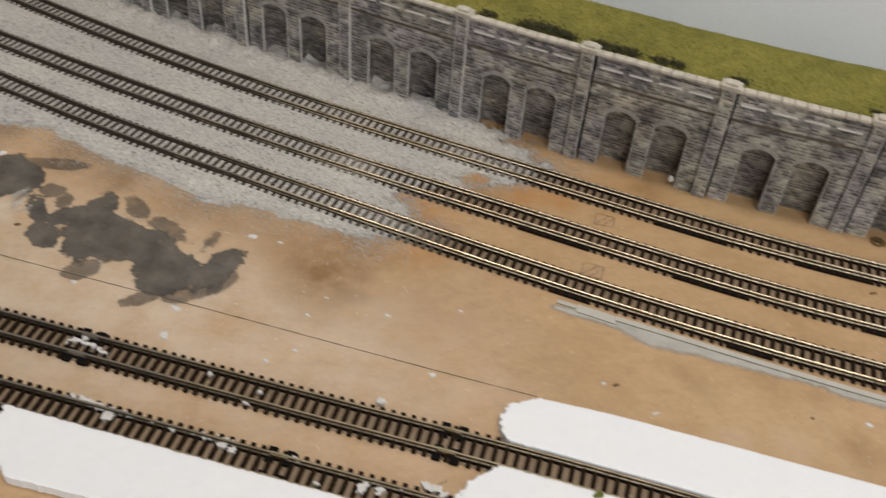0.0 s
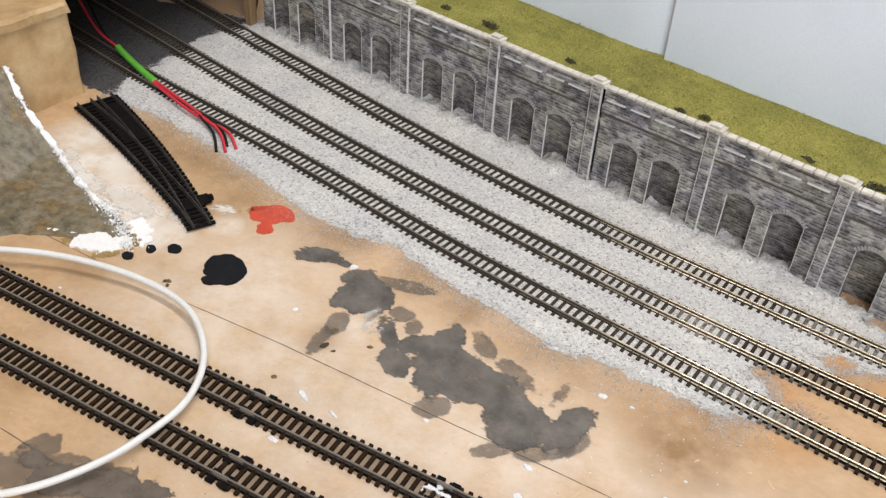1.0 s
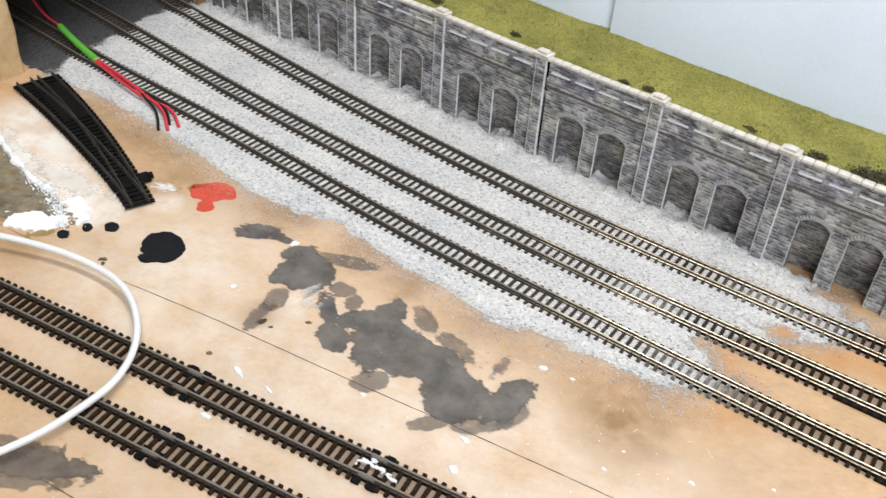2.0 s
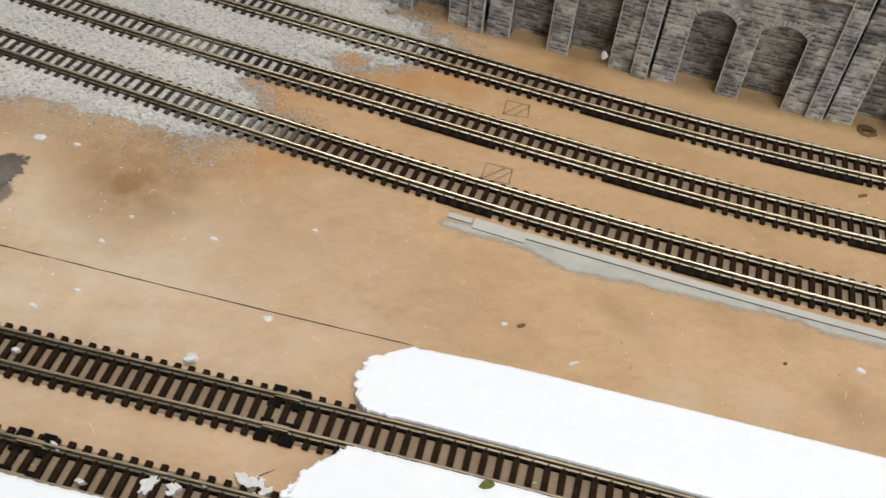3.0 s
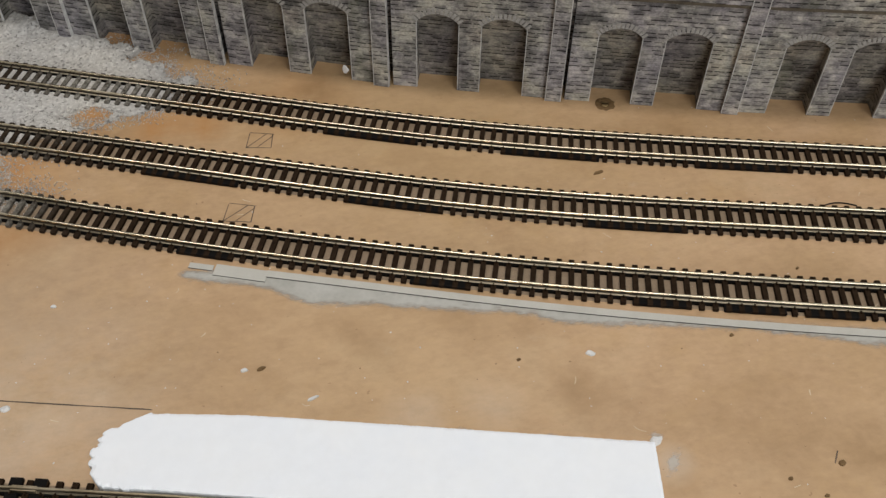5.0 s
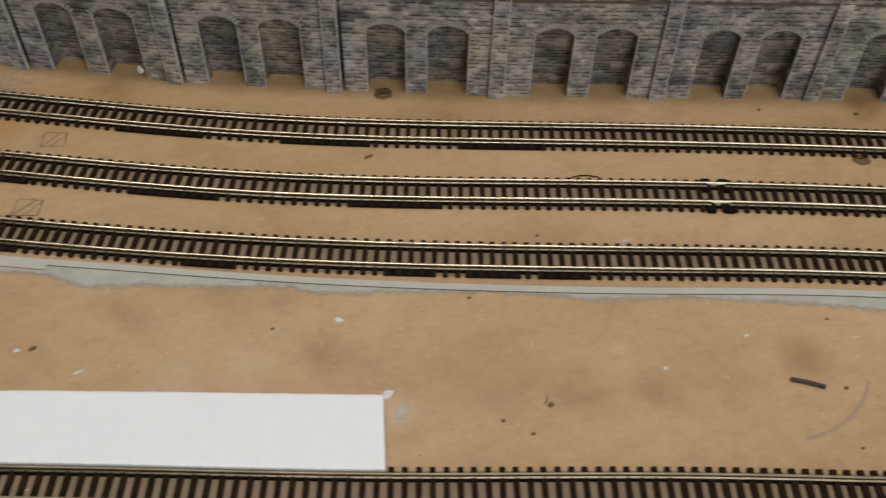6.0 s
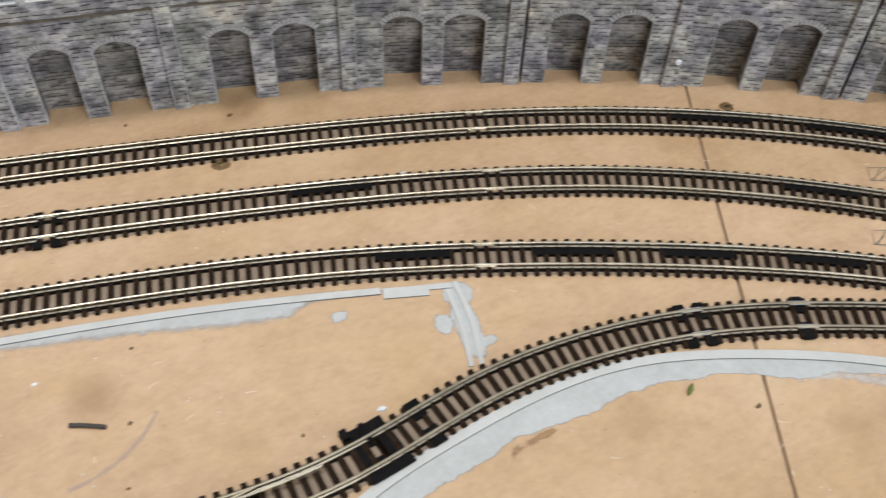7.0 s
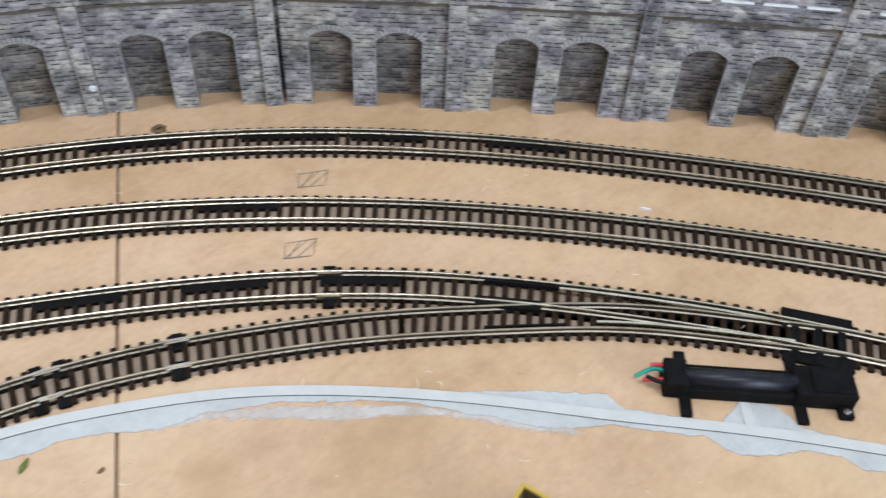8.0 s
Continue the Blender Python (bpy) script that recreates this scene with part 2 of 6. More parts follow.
def ballast_ends(nt):
    """How near a point lies to the stretch of each track where the ballast glue ran over it."""
    here = nt.nodes.new("ShaderNodeNewGeometry").outputs["Position"]
    most = None
    for x, y, reach in ((0.050, 0.4275, 0.030), (0.022, 0.4685, 0.020), (0.085, 0.4845, 0.036)):
        away = nt.nodes.new("ShaderNodeVectorMath")
        away.operation = "DISTANCE"
        nt.links.new(here, away.inputs[0])
        away.inputs[1].default_value = (x, y, 0)
        near = nt.nodes.new("ShaderNodeMapRange")
        near.inputs["From Min"].default_value, near.inputs["From Max"].default_value = reach, reach * 0.35
        nt.links.new(away.outputs["Value"], near.inputs["Value"])
        if most is None:
            most = near.outputs[0]
        else:
            top = nt.nodes.new("ShaderNodeMath")
            top.operation = "MAXIMUM"
            nt.links.new(most, top.inputs[0])
            nt.links.new(near.outputs[0], top.inputs[1])
            most = top.outputs[0]
    return most


def dusted(nt, amount):
    """An amount broken up into patches of dust."""
    k = nt.nodes.new("ShaderNodeMath")
    k.operation = "MULTIPLY"
    nt.links.new(amount, k.inputs[0])
    nt.links.new(ramp(nt, noise_of(nt, 420, 4, 0.65), [(0.36, (0.15, 0.15, 0.15)), (0.6, (0.9, 0.9, 0.9))]), k.inputs[1])
    return k.outputs[0]


def rail_material(name, dull, bright, rough, painted):
    """Nickel silver, painted rusty brown on the far stretch."""
    m, nt, b = nodes_of(name)
    n = noise_of(nt, 120, 4)
    col = ramp(nt, n, [(0.3, dull), (0.7, bright)])
    sep = nt.nodes.new("ShaderNodeSeparateXYZ")
    nt.links.new(nt.nodes.new("ShaderNodeNewGeometry").outputs["Position"], sep.inputs[0])
    far = nt.nodes.new("ShaderNodeMapRange")
    far.inputs["From Min"].default_value, far.inputs["From Max"].default_value = 0.03, -0.13
    nt.links.new(sep.outputs[0], far.inputs["Value"])
    worn = nt.nodes.new("ShaderNodeMath")
    worn.operation = "MULTIPLY_ADD"
    nt.links.new(ramp(nt, noise_of(nt, 60, 4), [(0.3, (0, 0, 0)), (0.7, (1, 1, 1))]), worn.inputs[0])
    worn.inputs[1].default_value = 0.5
    nt.links.new(far.outputs[0], worn.inputs[2])
    k = ramp(nt, worn.outputs[0], [(0.35, (0, 0, 0)), (0.8, (1, 1, 1))])
    nt.links.new(mixed(nt, k, col, painted), b.inputs["Base Color"])
    nt.links.new(mixed(nt, k, (rough, rough, rough), (0.6, 0.6, 0.6)), b.inputs["Roughness"])
    nt.links.new(mixed(nt, k, (1.0, 1.0, 1.0), (0.1, 0.1, 0.1)), b.inputs["Metallic"])
    return m


def sleeper_material():
    """Brown-black plastic, dusted grey-brown where the ballast lies."""
    m, nt, b = nodes_of("brown_black_plastic")
    sep = nt.nodes.new("ShaderNodeSeparateXYZ")
    nt.links.new(nt.nodes.new("ShaderNodeNewGeometry").outputs["Position"], sep.inputs[0])
    far = nt.nodes.new("ShaderNodeMapRange")
    far.inputs["From Min"].default_value, far.inputs["From Max"].default_value = 0.10, -0.02
    nt.links.new(sep.outputs[0], far.inputs["Value"])
    back = nt.nodes.new("ShaderNodeMapRange")
    back.inputs["From Min"].default_value, back.inputs["From Max"].default_value = 0.39, 0.41
    nt.links.new(sep.outputs[1], back.inputs["Value"])
    both = nt.nodes.new("ShaderNodeMath")
    both.operation = "MULTIPLY"
    nt.links.new(far.outputs[0], both.inputs[0])
    nt.links.new(back.outputs[0], both.inputs[1])
    n, f = noise_of(nt, 500, 4), noise_of(nt, 1300, 3, 0.7)
    clean = ramp(nt, n, [(0.3, (0.017, 0.0105, 0.0065)), (0.7, (0.034, 0.0215, 0.0135))])
    dusty = ramp(nt, f, [(0.35, (0.030, 0.024, 0.018)), (0.6, (0.062, 0.051, 0.041)), (0.75, (0.17, 0.155, 0.135))])
    pale = ramp(nt, f, [(0.35, (0.16, 0.15, 0.13)), (0.65, (0.36, 0.345, 0.31))])
    nt.links.new(mixed(nt, dusted(nt, ballast_ends(nt)), mixed(nt, both.outputs[0], clean, dusty), pale), b.inputs["Base Color"])
    b.inputs["Roughness"].default_value, b.inputs["Specular IOR Level"].default_value = 0.85, 0.02
    return m


def card_edge_material():
    """Cut card: bare white on the far panels, touched up in grey on the ones past x = 0.1."""
    m, nt, b = nodes_of("cut_card_edge")
    sep = nt.nodes.new("ShaderNodeSeparateXYZ")
    nt.links.new(nt.nodes.new("ShaderNodeNewGeometry").outputs["Position"], sep.inputs[0])
    far = nt.nodes.new("ShaderNodeMapRange")
    far.inputs["From Min"].default_value, far.inputs["From Max"].default_value = 0.13, 0.02
    nt.links.new(sep.outputs[0], far.inputs["Value"])
    n = noise_of(nt, 300, 4)
    white = ramp(nt, n, [(0.3, (0.60, 0.595, 0.58)), (0.7, (0.80, 0.79, 0.77))])
    grey = ramp(nt, n, [(0.35, (0.36, 0.36, 0.36)), (0.6, (0.62, 0.615, 0.60))])
    end = nt.nodes.new("ShaderNodeMapRange")
    end.inputs["From Min"].default_value, end.inputs["From Max"].default_value = 0.40, 0.52
    nt.links.new(sep.outputs[0], end.inputs["Value"])
    inked = ramp(nt, n, [(0.35, (0.22, 0.215, 0.21)), (0.6, (0.36, 0.35, 0.34))])
    nt.links.new(mixed(nt, end.outputs[0], mixed(nt, far.outputs[0], grey, white), inked), b.inputs["Base Color"])
    b.inputs["Roughness"].default_value = 0.7
    return m


def ballast_material(name, a, c, d):
    m, nt, b = nodes_of(name)
    v = add(nt, "ShaderNodeTexVoronoi", Scale=1150.0)
    nt.links.new(nt.nodes.new("ShaderNodeNewGeometry").outputs["Position"], v.inputs["Vector"])
    sep = nt.nodes.new("ShaderNodeSeparateColor")
    nt.links.new(v.outputs["Color"], sep.inputs[0])
    col = ramp(nt, sep.outputs[0], [(0.0, d), (0.12, a), (0.8, c), (1.0, tuple(min(1, 1.13 * x) for x in c))])
    big = noise_of(nt, 30, 5, 0.6)
    col = mixed(nt, 1.0, col, ramp(nt, big, [(0.3, (0.86, 0.87, 0.9)), (0.7, (1.05, 1.04, 1.02))]), "MULTIPLY")
    nt.links.new(col, b.inputs["Base Color"])
    b.inputs["Roughness"].default_value = 0.8
    bumped(nt, b, v.outputs["Distance"], -0.4, 0.0004)
    return m


def grass_material():
    m, nt, b = nodes_of("static_grass")
    n, f = noise_of(nt, 40, 5, 0.7), noise_of(nt, 900, 3, 0.7)
    col = ramp(nt, n, [(0.3, (0.175, 0.168, 0.035)), (0.55, (0.275, 0.255, 0.055)), (0.75, (0.35, 0.31, 0.08))])
    col = mixed(nt, 1.0, col, ramp(nt, f, [(0.3, (0.55, 0.55, 0.5)), (0.7, (1.2, 1.2, 1.1))]), "MULTIPLY")
    nt.links.new(col, b.inputs["Base Color"])
    b.inputs["Roughness"].default_value = 0.9
    bumped(nt, b, f, 0.9, 0.001)
    return m


def wood_material():
    m, nt, b = nodes_of("raw_timber")
    n = noise_of(nt, 260, 5, 0.6, (1, 1, 0.08))
    nt.links.new(ramp(nt, n, [(0.3, (0.16, 0.09, 0.04)), (0.7, (0.36, 0.23, 0.12))]), b.inputs["Base Color"])
    b.inputs["Roughness"].default_value = 0.7
    bumped(nt, b, n, 0.4, 0.0004)
    return m


def scenic_rock_material():
    """Plaster slope varnished like a wet shore: olive, grey and ochre."""
    m, nt, b = nodes_of("varnished_plaster")
    n, f = noise_of(nt, 34, 7, 0.75, (1, 1.5, 1, 25)), noise_of(nt, 210, 5, 0.7)
    col = ramp(nt, n, [(0.32, (0.05, 0.042, 0.024)), (0.42, (0.15, 0.125, 0.078)), (0.52, (0.20, 0.172, 0.118)), (0.60, (0.17, 0.117, 0.052)), (0.70, (0.31, 0.195, 0.07))])
    col = mixed(nt, 1.0, col, ramp(nt, f, [(0.32, (0.45, 0.44, 0.42)), (0.5, (1, 1, 1)), (0.7, (1.35, 1.33, 1.28))]), "MULTIPLY")
    col = mixed(nt, ramp(nt, noise_of(nt, 85, 5, 0.7), [(0.60, (0, 0, 0)), (0.72, (0.5, 0.5, 0.5))]), col, (0.46, 0.42, 0.34))
    nt.links.new(col, b.inputs["Base Color"])
    b.inputs["Roughness"].default_value, b.inputs["Coat Weight"].default_value = 0.3, 0.8
    bumped(nt, b, f, 0.4, 0.001)
    return m


def brown_plaster_material():
    m, nt, b = nodes_of("stained_plaster")
    n, f = noise_of(nt, 38, 6, 0.65), noise_of(nt, 700, 3, 0.6)
    col = ramp(nt, n, [(0.3, (0.34, 0.205, 0.09)), (0.48, (0.47, 0.315, 0.155)), (0.7, (0.58, 0.43, 0.245))])
    nt.links.new(mixed(nt, 1.0, col, ramp(nt, f, [(0.3, (0.93, 0.93, 0.93)), (0.7, (1.03, 1.03, 1.03))]), "MULTIPLY"), b.inputs["Base Color"])
    b.inputs["Roughness"].default_value = 0.6
    bumped(nt, b, n, 0.6, 0.001)
    return m


def paint_material(name, thick, thin, soft=0.6, most=0.97, fray=0.8, ring=0.8, least=0.6):
    """Dried brush paint: patches where it is thick and where it has soaked in; it thins out within soft millimetres of its frayed edge, where a darker ring has dried."""
    m, nt, b = nodes_of(name)
    n, f = noise_of(nt, 70, 5, 0.6), noise_of(nt, 420, 3, 0.6)
    col = ramp(nt, n, [(0.34, thick), (0.66, thin)])
    col = mixed(nt, 1.0, col, ramp(nt, f, [(0.3, (0.93, 0.93, 0.93)), (0.7, (1.04, 1.04, 1.04))]), "MULTIPLY")
    film = nt.nodes.new("ShaderNodeAttribute")
    film.attribute_name = "film"
    dried = nt.nodes.new("ShaderNodeMapRange")
    dried.inputs["From Min"].default_value, dried.inputs["From Max"].default_value = 3.0, 1.0
    nt.links.new(film.outputs["Fac"], dried.inputs["Value"])
    col = mixed(nt, dried.outputs[0], col, mixed(nt, 1.0, col, (ring, ring, ring), "MULTIPLY"))
    nt.links.new(col, b.inputs["Base Color"])
    ragged = nt.nodes.new("ShaderNodeMath")
    ragged.operation = "MULTIPLY_ADD"
    nt.links.new(ramp(nt, noise_of(nt, 260, 5, 0.65, (1.0, 2.2, 1.0, 60)), [(0.3, (0, 0, 0)), (0.7, (1, 1, 1))]), ragged.inputs[0])
    ragged.inputs[1].default_value = -fray
    nt.links.new(film.outputs["Fac"], ragged.inputs[2])
    cover = nt.nodes.new("ShaderNodeMapRange")
    cover.interpolation_type = "SMOOTHSTEP"
    cover.inputs["From Min"].default_value, cover.inputs["From Max"].default_value = 0.0, soft
    cover.inputs["To Max"].default_value = most
    nt.links.new(ragged.outputs[0], cover.inputs["Value"])
    thinned = nt.nodes.new("ShaderNodeMath")
    thinned.operation = "MULTIPLY"
    nt.links.new(cover.outputs[0], thinned.inputs[0])
    nt.links.new(ramp(nt, noise_of(nt, 110, 6, 0.7), [(0.32, (least, least, least)), (0.5, (1, 1, 1))]), thinned.inputs[1])
    nt.links.new(thinned.outputs[0], b.inputs["Alpha"])
    b.inputs["Roughness"].default_value = 0.5
    bumped(nt, b, f, 0.2, 0.0002)
    return m


HARDBOARD = board_material()
STONE = brick_material("printed_stone", (0.455, 0.442, 0.426), (0.245, 0.238, 0.232), (0.03, 0.027, 0.027), 0.3, 0.0042, 0.34)
VOUSSOIR = plain("pale_arch_stone", (0.33, 0.32, 0.305), (0.50, 0.485, 0.465), 350, 0.7, deep=0.65)
# infill stone toned darker than the front: the arches' shade is in its colour
STONE_BACK = brick_material("shaded_stone_infill", (0.30, 0.282, 0.263), (0.15, 0.141, 0.132), (0.022, 0.02, 0.018), 0.2, 0.0044, 0.45)
CARD_EDGE = card_edge_material()
SLOT_CARD = plain("bare_white_card", (0.72, 0.715, 0.70), (0.86, 0.855, 0.84), 300, 0.7, deep=0.93)
COPING = plain("painted_coping", (0.48, 0.445, 0.385), (0.68, 0.635, 0.56), 250, 0.7)
BAND = plain("dark_brown_string_course", (0.075, 0.06, 0.042), (0.15, 0.125, 0.09), 300, 0.7)
RAIL = rail_material("rail_head", (0.57, 0.495, 0.35), (0.77, 0.685, 0.52), 0.27, (0.165, 0.145, 0.12))
RAIL_FOOT = rail_material("rail_foot", (0.38, 0.33, 0.24), (0.53, 0.47, 0.36), 0.32, (0.06, 0.044, 0.032))
DULL_RAIL = rail_material("dull_rail_head", (0.27, 0.225, 0.155), (0.44, 0.375, 0.27), 0.42, (0.165, 0.145, 0.12))
DULL_FOOT = rail_material("dull_rail_foot", (0.26, 0.22, 0.16), (0.42, 0.37, 0.28), 0.40, (0.06, 0.044, 0.032))
# rail flanks coloured dark to paint in the shade below the head
RAIL_WEB = plain("shaded_rail_web", (0.022, 0.016, 0.011), (0.05, 0.038, 0.026), 300, 0.6)
SLEEPER = sleeper_material()
BLACK = plain("black_plastic", (0.006, 0.0055, 0.0055), (0.011, 0.0102, 0.010), 300, 0.65, shine=0.05)
BALLAST = ballast_material("pale_granite_ballast", (0.445, 0.435, 0.42), (0.57, 0.56, 0.54), (0.237, 0.232, 0.222))
DARK_BALLAST = ballast_material("dark_ballast", (0.030, 0.029, 0.030), (0.07, 0.068, 0.07), (0.016, 0.016, 0.016))
GRASS = grass_material()
BUSH = plain("dark_foam_foliage", (0.035, 0.035, 0.015), (0.10, 0.095, 0.035), 600, 0.9)
WALL_PAINT = plain("pale_backdrop_paint", (0.67, 0.725, 0.80), (0.73, 0.78, 0.85), 12, 0.6, 0, 0.05)
ROOM_PAINT = plain("white_room_paint", (0.70, 0.69, 0.66), (0.76, 0.75, 0.72), 3, 0.8, 0, 0.05)
ROOM_FLOOR = plain("grey_carpet", (0.16, 0.155, 0.15), (0.22, 0.21, 0.20), 40, 0.9)
TIMBER = wood_material()
ROCK = scenic_rock_material()
PLASTER = brown_plaster_material()
FOAM = plain("white_foam_board", (0.88, 0.925, 1.0), (0.91, 0.945, 1.0), 60, 0.7, 0, 0.3, 260, deep=0.98)
WHITE_GLUE = plain("white_plaster_crumbs", (0.66, 0.67, 0.68), (0.82, 0.82, 0.82), 900, 0.55)
WHITE_CRUST = plain("white_torn_plaster", (0.80, 0.80, 0.80), (0.90, 0.90, 0.89), 900, 0.6, deep=0.95)
GREY_PAINT = paint_material("pale_grey_paint", (0.44, 0.436, 0.405), (0.505, 0.50, 0.47), 0.7, 0.98, 1.0, 1.0, 0.93)
SOFT_GREY = paint_material("feathered_grey_paint", (0.44, 0.436, 0.405), (0.505, 0.50, 0.47), 3.4, 0.97, 1.6, 1.0, 0.85)
GREY_STRIP = plain("grey_card_strip", (0.50, 0.49, 0.448), (0.555, 0.545, 0.505), 120, 0.6, deep=0.92)
DARK_PAINT = paint_material("dark_grey_paint", (0.066, 0.060, 0.054), (0.165, 0.147, 0.128), 1.2, 0.9, 2.2, 0.7, 0.7)
PALE_WASH = paint_material("thin_pale_wash", (0.56, 0.52, 0.47), (0.70, 0.68, 0.64), 1.6, 0.6, 2.0, 1.0)
THIN_PAINT = paint_material("thin_grey_wash", (0.085, 0.075, 0.065), (0.19, 0.165, 0.14), 1.2, 0.55, 1.8, 0.85)
BROWN_GREY = paint_material("brown_grey_paint", (0.125, 0.100, 0.078), (0.20, 0.162, 0.128), 0.9, 0.9, 1.8, 0.75)
OLIVE_PAINT = paint_material("dark_olive_paint", (0.03, 0.026, 0.014), (0.075, 0.06, 0.028), 0.5, 0.95, 0.5, 0.8)
WHITE_FILM = paint_material("white_plaster_film", (0.80, 0.775, 0.73), (0.70, 0.63, 0.54), 2.5, 0.88, 3.5, 1.0)
OCHRE_FILM = paint_material("ochre_varnish_film", (0.30, 0.19, 0.055), (0.42, 0.30, 0.12), 1.5, 0.8, 2.5, 1.0)
BLACK_PAINT = plain("black_paint", (0.006, 0.0065, 0.008), (0.012, 0.013, 0.016), 200, 0.5, shine=0.12)
RED_PAINT = plain("red_paint", (0.52, 0.055, 0.022), (0.62, 0.075, 0.032), 120, 0.4)
BROWN_STAIN = paint_material("brown_glue_stain", (0.30, 0.165, 0.07), (0.42, 0.25, 0.12), 0.8, 0.8, 0.8, 1.0)
# darker than the board, to paint in the shade between the sleepers
TRACKBED = plain("shaded_bed_film", (0.285, 0.208, 0.138), (0.395, 0.292, 0.198), 90, 0.6, deep=0.7)
PENCIL = plain("pencil_line", (0.06, 0.045, 0.035), (0.12, 0.09, 0.07), 800, 0.6)
SEAM_DARK = plain("seam_shadow_wood", (0.27, 0.18, 0.105), (0.36, 0.245, 0.15), 300, 0.8)
RED_WIRE = plain("red_insulation", (0.55, 0.03, 0.045), (0.62, 0.04, 0.06), 200, 0.35, 0, 0.05)
BLACK_WIRE = plain("black_insulation", (0.010, 0.010, 0.010), (0.016, 0.016, 0.016), 200, 0.5, 0, 0.05, shine=0.15)
GREEN_SLEEVE = plain("green_heat_shrink", (0.10, 0.40, 0.04), (0.14, 0.48, 0.06), 200, 0.4, 0, 0.1)
GREEN_WIRE = plain("green_insulation", (0.0, 0.22, 0.14), (0.01, 0.28, 0.18), 200, 0.35, 0, 0.05)
WHITE_CABLE = plain("white_cable_sheath", (0.74, 0.73, 0.71), (0.80, 0.79, 0.77), 100, 0.35, 0, 0.05)
STEEL = plain("bare_steel", (0.74, 0.72, 0.67), (0.86, 0.85, 0.81), 600, 0.22, 1.0)
RUST = plain("brown_burr", (0.12, 0.068, 0.025), (0.22, 0.13, 0.052), 500, 0.8)
YELLOW = plain("yellow_wagon_plastic", (0.50, 0.32, 0.025), (0.58, 0.385, 0.04), 200, 0.4)
WAGON_IN = plain("dark_brown_wagon_inside", (0.07, 0.045, 0.02), (0.13, 0.085, 0.035), 200, 0.8)
DARK_GREY = plain("dark_grey_case", (0.045, 0.05, 0.055), (0.06, 0.066, 0.072), 60, 0.45)
LEAF = plain("crumb_of_foliage", (0.08, 0.10, 0.02), (0.18, 0.2, 0.04), 900, 0.9)
TUNNEL = plain("near_black_lining", (0.012, 0.011, 0.010), (0.022, 0.02, 0.018), 50, 0.9)

# ---- building helpers (millimetres in, metres out) ----


def mesh_of(name, verts, faces, materials, indices=None, smooth=False):
    me = bpy.data.meshes.new(name)
    me.from_pydata([(x * MM, y * MM, z * MM) for x, y, z in verts], [], faces)
    for m in materials if isinstance(materials, (list, tuple)) else [materials]:
        me.materials.append(m)
    if indices:
        me.polygons.foreach_set("material_index", indices)
    if smooth:
        me.polygons.foreach_set("use_smooth", [True] * len(me.polygons))
    me.update()
    return me


def piece(name, verts, faces, materials, parent=None, label="", indices=None, smooth=False):
    ob = new(name, mesh_of(name, verts, faces, materials, indices, smooth))
    if parent:
        ob.parent = parent
    if label:
        ob["label"] = label
    return ob


def part(name, bm, material, parent=None, label="", smooth=False):
    me = bpy.data.meshes.new(name)
    bmesh.ops.scale(bm, vec=(MM, MM, MM), verts=bm.verts)
    bm.to_mesh(me)
    bm.free()
    me.materials.append(material)
    if smooth:
        me.polygons.foreach_set("use_smooth", [True] * len(me.polygons))
    ob = new(name, me)
    if parent:
        ob.parent = parent
    if label:
        ob["label"] = label
    return ob


def box_bm(x0, x1, y0, y1, z0, z1, bevel=0.0, bm=None):
    bm = bm or bmesh.new()
    made = bmesh.ops.create_cube(bm, size=1.0, matrix=Matrix.LocRotScale(((x0 + x1) / 2, (y0 + y1) / 2, (z0 + z1) / 2), None, (x1 - x0, y1 - y0, z1 - z0)))
    if bevel:
        edges = list({e for v in made["verts"] for e in v.link_edges})
        bmesh.ops.bevel(bm, geom=edges, offset=bevel, segments=2, affect="EDGES", profile=0.5)
    return bm


def empty(name, label, category, group="", kind="", place=None):
    ob = tagged(new(name), label, category, group, kind)
    if place is not None:
        ob.matrix_world = place
    return ob


